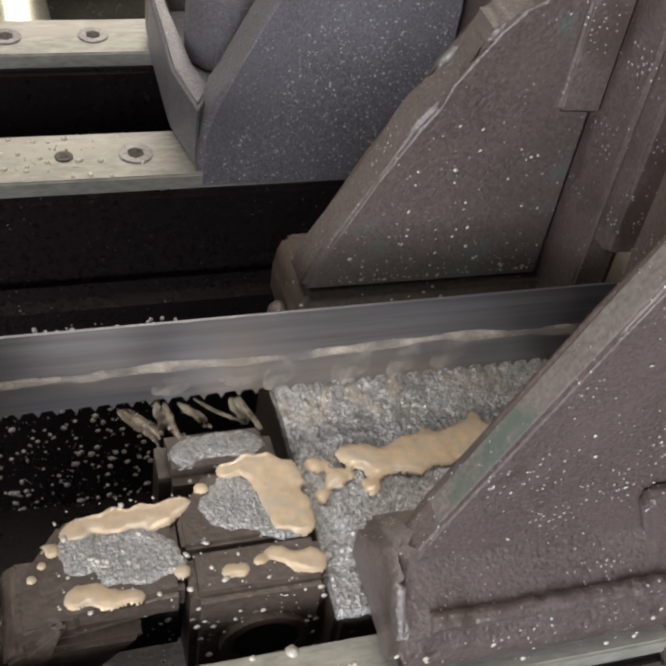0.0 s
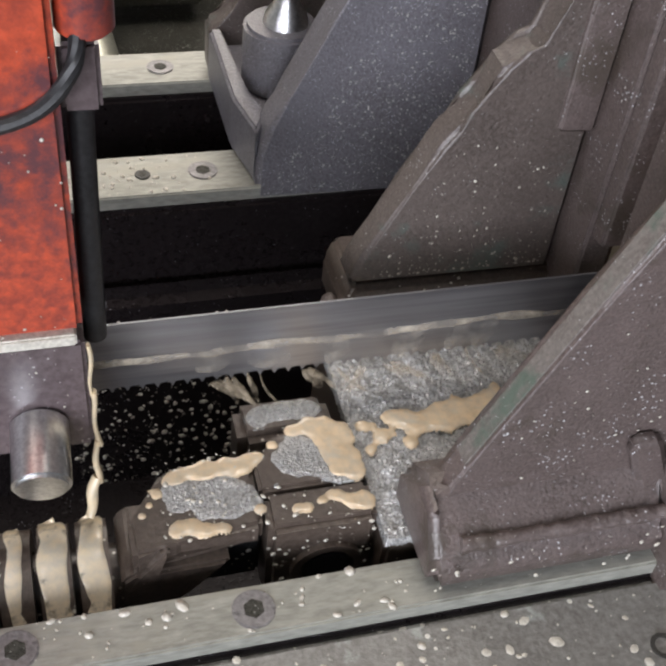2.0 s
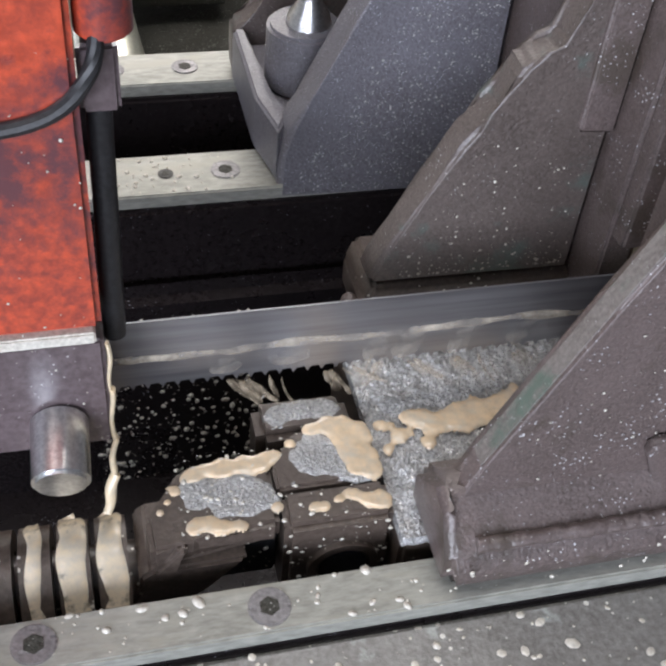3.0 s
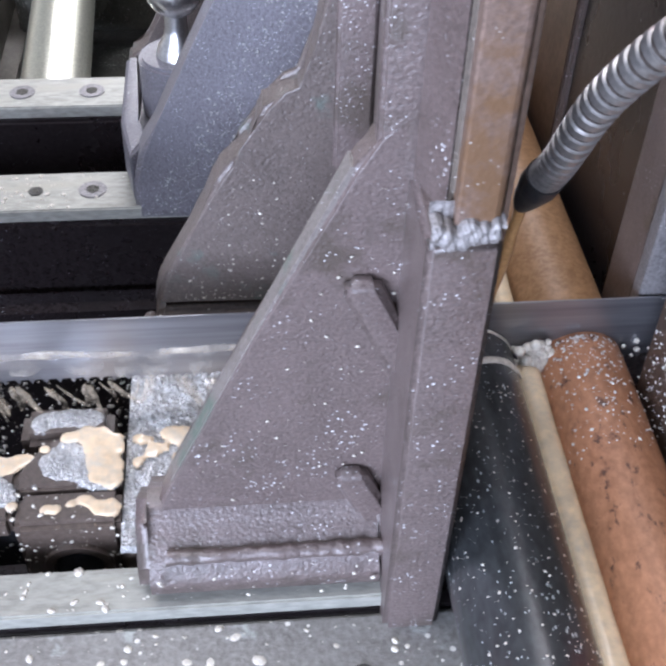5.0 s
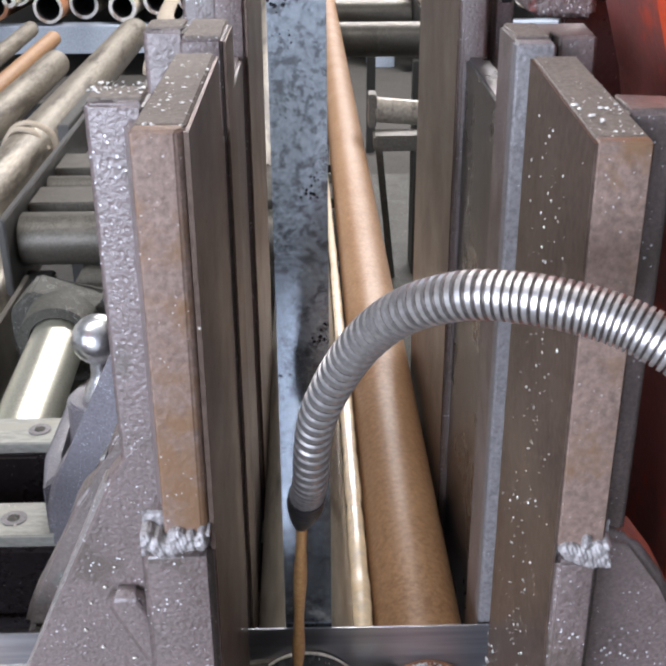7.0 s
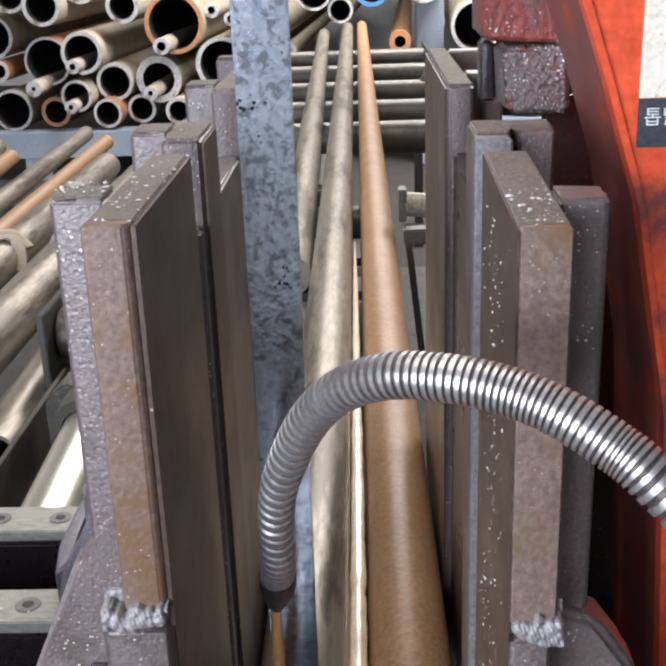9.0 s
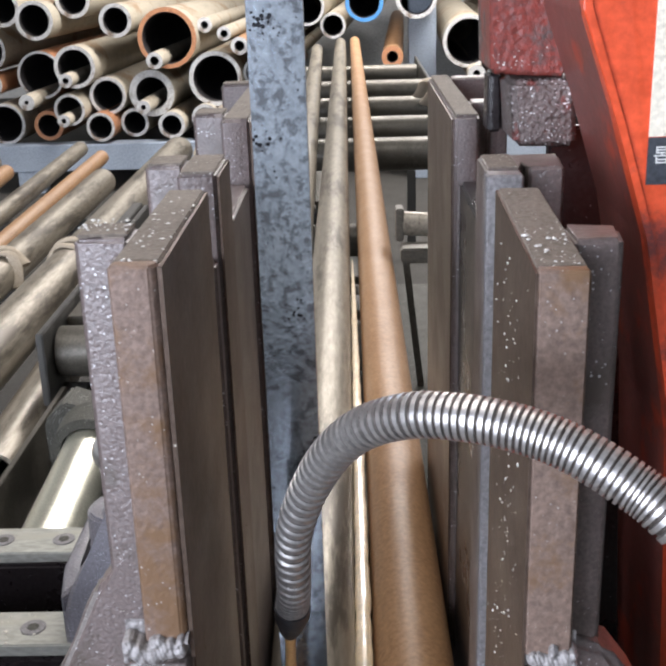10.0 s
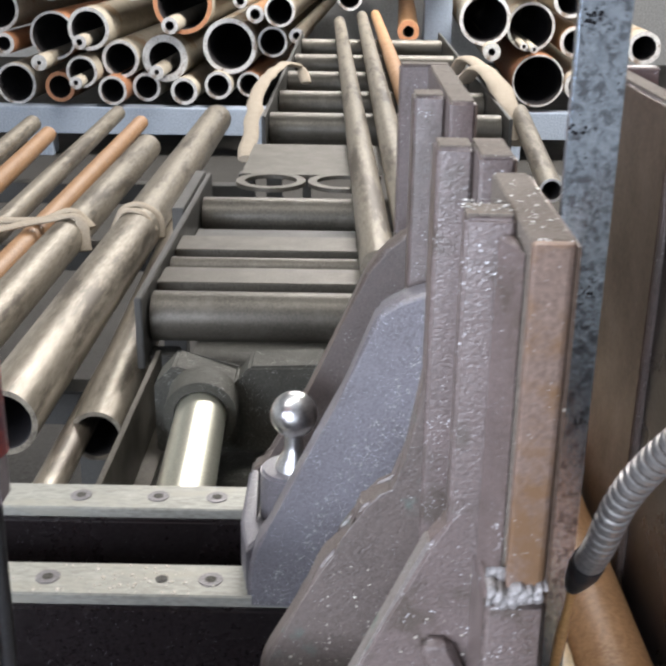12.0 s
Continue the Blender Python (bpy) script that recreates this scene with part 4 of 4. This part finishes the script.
sling("pale lifting sling hung over the rear conveyor", [(0.36, 3.9, 0.0), (0.40, 3.8, 0.06), (0.44, 3.6, 0.05), (0.46, 3.3, 0.0), (0.47, 3.1, -0.1)], 0.035)
sling("pale lifting sling hung over the rear conveyor", [(0.34, 4.1, 0.0), (0.38, 4.0, 0.07), (0.43, 3.8, 0.06), (0.46, 3.5, 0.0)], 0.03)

# ---- chip tray under the blade ----
tray = thing("chip_tray", "swarf-covered chip tray and clamp blocks under the blade", "chip tray")
part("block", rough_up(box(-0.246, -0.188, 0.126, 0.156, -0.08, 0.012, 0.006), 0.0008, 60), BROWN, tray, "oily brown steel block")
part("block", rough_up(prism([(-0.2425, 0.0868), (-0.2425, 0.104), (-0.226, 0.1262), (-0.1815, 0.1262), (-0.1805, 0.0868)], 2, -0.05, 0.013, 0.002), 0.0006, 60), BROWN, tray)
nut = part("nut_block", rough_up(box(-0.242, -0.180, 0.060, 0.0872, -0.06, 0.0118, 0.004), 0.0006, 60), BROWN, tray, "oily brown nut block with a round seat")
smooth(part("seat_ring", tube((-0.208, 0.0565, -0.028), (-0.208, 0.062, -0.028), 0.021, 0.005, 32), BROWN, nut))
smooth(part("recess_disc", rod((-0.208, 0.057, -0.028), (-0.208, 0.061, -0.028), 0.014, 28, w=0.001), BLACK, nut))
part("slide", rough_up(prism([(-0.315, 0.057), (-0.292, 0.066), (-0.244, 0.066), (-0.243, 0.112), (-0.294, 0.112), (-0.316, 0.080)], 2, -0.006, 0.0115, 0.003), 0.0006, 70), BROWN, tray, "bevelled steel slide smeared with coolant")
part("slide_end", prism([(-0.3155, -0.0065), (-0.262, -0.0065), (-0.285, -0.030), (-0.3155, -0.060), (-0.322, -0.060), (-0.322, -0.012)], 1, 0.058, 0.105, 0.002), BROWN, tray)
smooth(part("slide_nose", rough_up(prism([(-0.3285, -0.052), (-0.3285, -0.040), (-0.3155, -0.010), (-0.300, 0.0095), (-0.295, 0.0095), (-0.302, -0.008), (-0.318, -0.052)], 1, 0.0575, 0.066, 0.002), 0.0005, 70), BROWN, tray))
part("void_block", box(-0.300, -0.243, 0.074, 0.108, -0.048, -0.0068, 0.002), BLACK, tray, "black block filling the void under the slide")
part("tray_bottom", box(-0.179, -0.002, 0.048, 0.2100, -0.06, 0.001, 0.003), BROWN, tray)


def heap(x0, x1, y0, y1, z, amp, n, m, wave=60):
    """A lumpy sheet, such as a layer of swarf."""
    bm = bmesh.new()
    k = max(2, int(m))
    g = [[bm.verts.new((x0 + (x1 - x0) * i / n, y0 + (y1 - y0) * jj / k, 0)) for jj in range(k + 1)] for i in range(n + 1)]
    for i in range(n + 1):
        for jj in range(k + 1):
            v = g[i][jj]
            p = Vector((v.co.x, v.co.y, 0.3))
            edge = min(i, n - i, jj, k - jj)
            v.co.z = z + amp * (noise.noise(p * wave) + 0.9 * noise.noise(p * wave * 4.3) + 0.8 * noise.noise(p * wave * 11)) - (0.006 if edge == 0 else 0)
    for i in range(n):
        for jj in range(k):
            bm.faces.new((g[i][jj], g[i + 1][jj], g[i + 1][jj + 1], g[i][jj + 1]))
    return bm


tagged(part("swarf_layer", heap(-0.180, -0.02, 0.046, 0.2095, 0.0062, 0.0016, 230, 230), SWARF), "wet glittering steel swarf layer on the tray", "swarf", kind="stuff")

scr = thing("chip_screw", "ribbed chip conveyor screw running with coolant", "chip conveyor")
smooth(part("shaft", rod((-0.46, 0.080, -0.040), (-0.322, 0.080, -0.040), 0.020, 28), BROWN, scr))
for i in range(7):
    x = -0.334 - i * 0.0205
    smooth(part("flight", tube((x - 0.0095, 0.080, -0.040), (x + 0.0075, 0.080, -0.040), 0.0345, 0.012, 36), BROWN, scr))


def film_sheet(label, lobes, z, h=0.0008, lump=0.45, seed=0.0, cell=0.00055, swarf=False):
    """A film of thick coolant with rounded lobes, holes and thinning rims."""
    x0, x1 = min(x - 1.3 * r for x, y, r in lobes), max(x + 1.3 * r for x, y, r in lobes)
    y0, y1 = min(y - 1.3 * r for x, y, r in lobes), max(y + 1.3 * r for x, y, r in lobes)
    nx, ny = int((x1 - x0) / cell), int((y1 - y0) / cell)
    bm, g = bmesh.new(), {}
    for i in range(nx + 1):
        for k in range(ny + 1):
            px, py = x0 + i * cell, y0 + k * cell
            f = sum(math.exp(-1.6 * ((px - x) ** 2 + (py - y) ** 2) / r ** 2) for x, y, r in lobes) - 0.42
            q = Vector((px, py, seed))
            f += lump * noise.noise(q * 95) + 0.25 * lump * noise.noise(q * 230)
            if f > -0.06:
                g[i, k] = bm.verts.new((px - x0, py - y0, h * (1 - (1 - min(1.0, max(0.0, f * 1.6))) ** 2.0) + 0.0001 * noise.noise(q * 200) - (0.0012 if f < 0 else 0)))
    for i, k in list(g):
        c = [(i, k), (i + 1, k), (i + 1, k + 1), (i, k + 1)]
        if all(e in g for e in c):
            bm.faces.new([g[e] for e in c])
    ob = part("swarf_layer" if swarf else "coolant_film", bm, SWARF if swarf else THICK)
    ob.location = (x0, y0, z)
    if swarf:
        return tagged(ob, label, "swarf", kind="stuff")
    return tagged(smooth(ob, 75), label, "coolant", "coolant films")


film_sheet("fine swarf stuck on the slide", [(-0.288, 0.094, 0.012), (-0.274, 0.090, 0.015), (-0.262, 0.093, 0.014), (-0.252, 0.085, 0.012), (-0.266, 0.080, 0.010)], 0.0118, 0.0006, 0.5, 11.0, swarf=True)
film_sheet("fine swarf stuck on the block", [(-0.222, 0.102, 0.013), (-0.208, 0.106, 0.013), (-0.200, 0.096, 0.012), (-0.190, 0.093, 0.010), (-0.214, 0.116, 0.010)], 0.0130, 0.0005, 0.5, 12.0, swarf=True)
film_sheet("fine swarf stuck on the block", [(-0.232, 0.142, 0.011), (-0.215, 0.144, 0.012), (-0.200, 0.142, 0.011)], 0.0119, 0.0006, 0.5, 13.0, swarf=True)
film_sheet("creamy coolant film running over the sloping slide", [(-0.2882, 0.1039, 0.0079), (-0.2783, 0.1067, 0.0085), (-0.2686, 0.1066, 0.0076), (-0.2587, 0.1080, 0.0076), (-0.2487, 0.1087, 0.0086), (-0.2385, 0.1107, 0.0068), (-0.2908, 0.0697, 0.0058), (-0.2812, 0.0722, 0.0082), (-0.2730, 0.0660, 0.0047), (-0.2660, 0.0666, 0.0053), (-0.2443, 0.0756, 0.0053), (-0.2977, 0.0952, 0.0039), (-0.3031, 0.0889, 0.0036), (-0.3078, 0.0826, 0.0033)], 0.0119, seed=3.0)
film_sheet("thick creamy coolant film lying on the clamp block", [(-0.2284, 0.1174, 0.0050), (-0.2153, 0.1250, 0.0063), (-0.2058, 0.1273, 0.0076), (-0.1974, 0.1246, 0.0107), (-0.1882, 0.1198, 0.0113), (-0.1986, 0.1092, 0.0105), (-0.1879, 0.1010, 0.0111), (-0.1863, 0.0898, 0.0073), (-0.1963, 0.0930, 0.0067)], 0.0131, 0.0008, 0.35, seed=1.0)
film_sheet("creamy coolant scallops hanging over the nut block", [(-0.2247, 0.0719, 0.0051), (-0.2179, 0.0719, 0.0048), (-0.2094, 0.0751, 0.0039), (-0.2015, 0.0772, 0.0045), (-0.1953, 0.0726, 0.0066), (-0.1862, 0.0740, 0.0079), (-0.1849, 0.0672, 0.0054)], 0.0119, seed=6.0)
film_sheet("creamy coolant pool lying in the wet swarf", [(-0.1718, 0.1250, 0.0070), (-0.1622, 0.1167, 0.0070), (-0.1508, 0.1283, 0.0084), (-0.1389, 0.1229, 0.0110), (-0.1248, 0.1241, 0.0131), (-0.1107, 0.1252, 0.0138), (-0.0951, 0.1296, 0.0140), (-0.1459, 0.1090, 0.0064), (-0.1713, 0.1078, 0.0044), (-0.0805, 0.1308, 0.0135)], 0.0088, 0.0010, 0.5, seed=2.0)


def stream(name, label, pts, r, mat=COOLANT, n=60, flat=0.6, taper=False, wob=0.12):
    pts = [Vector(p) for p in pts]
    c = curve_points(pts, n)
    rad = [r * (1 + wob * noise.noise(p * 60)) * ((1 - i / (n - 1)) ** 0.5 + 0.02 if taper else 1) for i, p in enumerate(c)]
    ob = part(name, sweep([p - pts[0] for p in c], rad, 14, flat), mat)
    ob.location = pts[0]
    return tagged(smooth(ob, 60), label, "coolant")


stream("coolant_stream", "creamy coolant running along the groove between bar and pipe", [(0.0765, 0.142, 0.040), (0.0765, 0.05, 0.0365), (0.0765, -0.15, 0.036), (0.0765, -0.44, 0.036)], 0.0088, wob=0.05)
stream("coolant_stream", "creamy coolant strip dried along the groove behind the blade", [(0.0745, 0.162, 0.042), (0.074, 0.35, 0.042), (0.071, 0.7, 0.042), (0.067, 1.1, 0.042), (0.063, 1.45, 0.042)], 0.0078, taper=True, n=120, wob=0.2)

R = 0.0348
arc = [(0.036 + R * math.sin(a), y, 0.0345 + R * math.cos(a)) for a, y in ((-1.2, 0.092), (-0.8, 0.100), (-0.35, 0.113), (0.1, 0.1225), (0.55, 0.127), (0.95, 0.128), (1.25, 0.130))]
stream("foam_line", "thin foam line across the black bar", arc, 0.0021, FOAM, wob=0.6)
arc = [(0.036 + R * math.sin(a), 0.1515, 0.0345 + R * math.cos(a)) for a in (-1.2, -0.7, -0.2, 0.3, 0.8, 1.25)]
stream("foam_line", "thin foam line where the bar meets the blade", arc, 0.0014, FOAM, wob=0.5)


def blob(name, label, at, size, n, r, mat=FOAM, seed=1):
    rng = random.Random(seed)
    bm = bmesh.new()
    for i in range(n):
        p = Vector([rng.gauss(0, 1) * s for s in size])
        q = r * rng.uniform(0.4, 1.1)
        bmesh.ops.create_icosphere(bm, subdivisions=2, radius=q, matrix=Matrix.Translation(p))
    ob = part(name, bm, mat)
    ob.location = at
    return tagged(smooth(ob, 80), label, "foam")


blob("foam_patch", "white bubbling foam where pipe and bar meet the blade", (0.0805, 0.146, 0.045), (0.006, 0.0028, 0.006), 70, 0.0042)
blob("foam_patch", "thin foam along the saw cut of the pipe", (0.128, 0.1515, 0.042), (0.010, 0.001, 0.006), 40, 0.0022, seed=2)


def scatter(name, label, category, mat, n, place, smin, smax, flat=0.45, seed=0):
    """Many small drops or chips on a surface, as one sheet of stuff."""
    rng = random.Random(seed)
    ico = bmesh.new()
    bmesh.ops.create_icosphere(ico, subdivisions=1, radius=1)
    vs, fs = [v.co.copy() for v in ico.verts], [[v.index for v in f.verts] for f in ico.faces]
    ico.free()
    verts, faces = [], []
    for i in range(n):
        p, nrm = place(rng)
        s = smin + (smax - smin) * rng.random() ** 3
        m = Vector(nrm).to_track_quat("Z", "Y").to_matrix() @ Matrix.Rotation(rng.random() * 6.28, 3, "Z")
        sx, sy = s * rng.uniform(0.7, 1.5), s * rng.uniform(0.7, 1.1)
        k = len(verts)
        verts += [Vector(p) + m @ Vector((v.x * sx, v.y * sy, v.z * s * flat)) for v in vs]
        faces += [[a + k for a in f] for f in fs]
    me = bpy.data.meshes.new(name)
    me.from_pydata(verts, [], faces)
    me.materials.append(mat)
    return tagged(smooth(new(name, me), 80), label, category, kind="stuff")


U = lambda rng, a, b: a + (b - a) * rng.random()
DROPS = "white coolant drops splashed on the "
scatter("coolant_drops", DROPS + "front rail", "drops", FOAM, 90, lambda g: ((U(g, -0.55, -0.17), U(g, 0.010, 0.036), 0.0002), (0, 0, 1)), 0.0006, 0.0042, 0.3, 1)
scatter("coolant_drops", DROPS + "table edge", "drops", FOAM, 380, lambda g: ((U(g, -0.55, 0.0), U(g, -0.09, 0.004), -0.0118), (0, 0, 1)), 0.0004, 0.0034, 0.22, 2)
scatter("coolant_drops", DROPS + "front gusset", "drops", FOAM, 80, lambda g: (lambda t, s: ((-0.03 - t * 0.125 * s, 0.0415, 0.04 + 0.25 * (1 - t)), (0, -1, 0)))(g.random() ** 0.5, g.random()), 0.0003, 0.0013, 0.35, 3)
scatter("coolant_drops", DROPS + "jaw foot", "drops", FOAM, 40, lambda g: ((U(g, -0.17, -0.035), 0.0095, U(g, 0.004, 0.035)), (0, -1, 0)), 0.0004, 0.0022, 0.4, 4)
scatter("coolant_drops", DROPS + "jaw behind the blade", "drops", FOAM, 230, lambda g: (lambda u, s: ((-0.03 - s * (0.118 - 0.045 * u ** 2.6), 0.2121, 0.048 + 0.10 * u ** 2.6), (0, -1, 0)))(g.random(), g.random()), 0.0003, 0.0014, 0.35, 5)
scatter("coolant_drops", DROPS + "trough wall", "drops", FOAM, 700, lambda g: ((U(g, -0.34, -0.19), 0.3495, -0.3 + 0.20 * g.random()), (0, -1, 0)), 0.0005, 0.0032, 0.4, 6)
scatter("coolant_drops", DROPS + "middle rail", "drops", FOAM, 130, lambda g: ((g.gauss(-0.31, 0.06), U(g, 0.380, 0.425), 0.0002), (0, 0, 1)), 0.0006, 0.0028, 0.4, 7)
scatter("coolant_drops", DROPS + "black round bar", "drops", FOAM, 620, lambda g: (lambda a, u: ((0.036 + R * math.sin(a), -0.25 + 0.36 * u, 0.0345 + R * math.cos(a)), (math.sin(a), 0, math.cos(a))))(g.uniform(-1.2, 1.2), g.random() ** 0.8), 0.0002, 0.0010, 0.3, 8)
scatter("steel_chips", "bright steel chips lying on the rusty pipe beside the cut", "chips", PIPE_END, 420, lambda g: (lambda a, u: ((0.114 + 0.0303 * math.sin(a), 0.150 - 0.09 * u * u, 0.030 + 0.0303 * math.cos(a)), (math.sin(a), 0, math.cos(a))))(g.gauss(-0.1, 0.6), g.random()), 0.0003, 0.0013, 0.5, 9)
scatter("steel_chips", "bright steel chips stuck on the fixed jaw face", "chips", PIPE_END, 520, lambda g: (lambda u: ((0.1450, 0.132 - 0.10 * u - 0.02 * g.random(), g.gauss(0.075 - 0.02 * u, 0.022)), (-1, 0, 0)))(g.random()), 0.0003, 0.0012, 0.5, 10)
scatter("steel_chips", "bright steel chips stuck on the fixed jaw face", "chips", PIPE_END, 170, lambda g: ((0.1450, g.gauss(0.06, 0.02), U(g, 0.15, 0.43)), (-1, 0, 0)), 0.0003, 0.0010, 0.5, 11)
scatter("steel_chips", "bright chips lying on top of the vise jaws", "chips", PIPE_END, 90, lambda g: ((U(g, -0.018, -0.001), U(g, 0.002, 0.138), 0.4473), (0, 0, 1)), 0.0003, 0.0014, 0.5, 12)
scatter("steel_chips", "bright chips lying on top of the vise jaws", "chips", PIPE_END, 55, lambda g: ((U(g, -0.045, -0.022), U(g, 0.050, 0.072), 0.4493), (0, 0, 1)), 0.0003, 0.0012, 0.5, 13)
scatter("steel_chips", "bright chips lying on top of the vise jaws", "chips", PIPE_END, 90, lambda g: ((U(g, 0.149, 0.166), U(g, 0.0, 0.132), 0.4433), (0, 0, 1)), 0.0003, 0.0015, 0.5, 14)
scatter("coolant_drops", DROPS + "guide block", "drops", FOAM, 90, lambda g: ((U(g, -0.44, -0.33), 0.1175, U(g, 0.036, 0.30)), (0, -1, 0)), 0.0003, 0.0011, 0.4, 15)
scatter("coolant_drops", DROPS + "clamp blocks", "drops", FOAM, 70, lambda g: ((U(g, -0.24, -0.182), 0.0595, U(g, -0.04, 0.009)), (0, -1, 0)), 0.0004, 0.0020, 0.4, 16)
scatter("coolant_drops", DROPS + "block under the slide", "drops", FOAM, 40, lambda g: ((U(g, -0.297, -0.245), 0.0735, U(g, -0.045, -0.010)), (0, -1, 0)), 0.0004, 0.0016, 0.4, 17)
scatter("steel_chips", "bright chips stuck on the speckled rear gusset", "chips", PIPE_END, 1300, lambda g: (lambda t, s: ((-0.03 - t * 0.15 * s, 0.3755, -0.008 + 0.28 * (1 - t)), (0, -1, 0)))(g.random() ** 0.5, g.random()), 0.0003, 0.0009, 0.6, 18)

scatter("coolant_drops", DROPS + "clamp block tops", "drops", FOAM, 160, lambda g: ((U(g, -0.300, -0.182), U(g, 0.062, 0.120), 0.0122), (0, 0, 1)), 0.0004, 0.0020, 0.35, 19)

# ---- moving coolant ----
film = part("blade_film", sweep([Vector((x, 0, 0.004 * noise.noise(Vector((x * 14, 0.2, 0))) + 0.0015 * noise.noise(Vector((x * 60, 0.7, 0))))) for x in np.linspace(-0.40, 0.03, 130)],
                                [0.0024 * (1 + 0.9 * noise.noise(Vector((x * 40, 3, 0)))) + 0.0006 for x in np.linspace(-0.40, 0.03, 130)], 10, 0.9), CREAM_LINE)
film.scale = (1, 0.35, 1)
film.location = (0, 0.1536, 0.059)
tagged(smooth(film, 60), "wavy milky coolant streak riding on the saw blade", "coolant")
smears = []
for i, (x, w, h) in enumerate(((-0.149, 0.010, 0.011), (-0.213, 0.012, 0.006), (-0.090, 0.008, 0.012), (-0.120, 0.007, 0.012), (-0.250, 0.009, 0.006), (-0.180, 0.008, 0.010))):
    bm = bmesh.new()
    bmesh.ops.create_icosphere(bm, subdivisions=4, radius=1)
    for v in bm.verts:
        k = 1 + 0.25 * noise.noise(v.co * 1.7 + Vector((i * 5, 0, 0)))
        v.co = Vector((v.co.x * w * k + 0.25 * v.co.z * h, v.co.y * 0.0005, v.co.z * h * k))
    o = part("coolant_smear", bm, FILM)
    o.location = (x, 0.1539, 0.047)
    smears.append(tagged(smooth(o, 80), "milky coolant smear carried by the blade", "coolant", "blade smears"))
splashes = []
for i, (x, z, a) in enumerate(((-0.262, 0.034, 0.9), (-0.246, 0.034, 0.5), (-0.228, 0.034, 0.6), (-0.205, 0.034, 0.5), (-0.186, 0.034, 0.8), (-0.165, 0.034, -0.4), (-0.146, 0.034, 0.9), (-0.122, 0.034, 0.6), (-0.100, 0.034, 0.9), (-0.075, 0.034, 0.7))):
    rng = random.Random(40 + i)
    strands = []
    for s in range(3):
        ln, ox = rng.uniform(0.010, 0.021), rng.uniform(-0.006, 0.006)
        c = curve_points([(ox, 0, 0), (ox + 0.35 * a * ln, -0.002, -0.35 * ln), (ox + 0.8 * a * ln, -0.005, -0.62 * ln), (ox + 1.25 * a * ln + rng.uniform(-0.004, 0.004), -0.010, -0.85 * ln)], 22)
        q = rng.uniform(0.0009, 0.0023)
        strands.append(sweep(c, [q * (0.3 + math.sin(math.pi * (k + 2) / 25)) * (1 + 0.6 * noise.noise(c[k] * 260 + Vector((i, s, 0)))) for k in range(22)], 10, 0.55))
    o = part("coolant_splash", joined(*strands), STRAND)
    o.location = (x, 0.153, z)
    splashes.append(tagged(smooth(o, 80), "creamy coolant strands thrown off the blade teeth", "coolant", "coolant splashes"))
drips = []
for i, (p0, p1) in enumerate((((-0.3262, 0.1165, 0.112), (-0.3265, 0.1165, 0.075)), ((-0.3265, 0.1165, 0.078), (-0.3268, 0.116, 0.036)), ((-0.3268, 0.116, 0.040), (-0.3285, 0.110, 0.012)),
                              ((-0.3285, 0.110, 0.016), (-0.3335, 0.100, -0.006)))):
    d = Vector(p1) - Vector(p0)
    c = [d * (k / 15) + Vector((0.0009 * math.sin(k * 0.4 + i), 0, 0)) for k in range(16)]
    o = part("coolant_drip", sweep(c, [0.0016 + 0.0005 * i + 0.0003 * math.sin(k * 0.35 + i * 2) for k in range(16)], 12, 0.7), COOLANT)
    o.location = p0
    drips.append(tagged(smooth(o, 80), "ropey creamy coolant dripping off the guide block", "coolant", "coolant drips"))
for i, (x0, w) in enumerate(((-0.3352, 0.0082), (-0.3560, 0.0088), (-0.3765, 0.0050))):
    rr = 0.0348
    ring = [(x0 + 0.0012 * math.sin(k * 2.1 + i), 0.080 + rr * math.cos(radians(150 - k * 24)), -0.040 + rr * math.sin(radians(150 - k * 24))) for k in range(8)]
    stream("coolant_film", "creamy coolant coating a screw flight", ring, w * 0.8, POOL, n=50, flat=0.14, wob=0.3)

# ---- coolant, foam and swarf ----
jet = part("coolant_jet", sweep(curve_points([(0.0357, 0.0900, 0.214), (0.0335, 0.101, 0.16), (0.0315, 0.113, 0.105), (0.0300, 0.122, 0.070)], 30), [0.0034 - 0.0005 * math.sin(i * 0.6) for i in range(30)], 14), JET)
tagged(smooth(jet, 60), "amber jet of coolant falling from the nozzle", "coolant jet")


def motions():
    ticks = [i * 0.25 for i in range(49)]
    # the band runs along its length
    walk(blade, [(t, pose(0.10 - 0.0165 * t, 0.1545, 0.034)) for t in (0, 4, 8, 12)])
    walk(film, [(t, pose(0.02 * math.sin(t * 0.45), 0.1536, 0.059 + 0.0008 * math.sin(t * 2.1))) for t in ticks])
    for i, o in enumerate(smears):
        x, z = o.location.x, o.location.z
        walk(o, [(t, pose(x + 0.012 * math.sin(t * 1.1 + i * 2), 0.1538, z + 0.001 * math.sin(t * 2.3 + i))) for t in ticks])
    for i, o in enumerate(splashes):
        p = o.location.copy()
        walk(o, [(t, pose(p.x + 0.004 * math.sin(t * 7.1 + i * 1.7), p.y, p.z + 0.002 * math.sin(t * 9.3 + i), 12 * math.sin(t * 6 + i), 20 * math.sin(t * 5.3 + i * 2.1), 0)) for t in ticks])
    for i, o in enumerate(drips):
        p = o.location.copy()
        k = 0.3 + 0.4 * i
        walk(o, [(t, pose(p.x, p.y, p.z, 0, 3 * k * math.sin(t * 8.1 + i), 3 * k * math.sin(t * 6.7 + i * 1.3))) for t in ticks])
    walk(jet, [(t, pose(0, 0, 0, 0, 0, 0.25 * math.sin(t * 5.0))) for t in ticks])


motions()
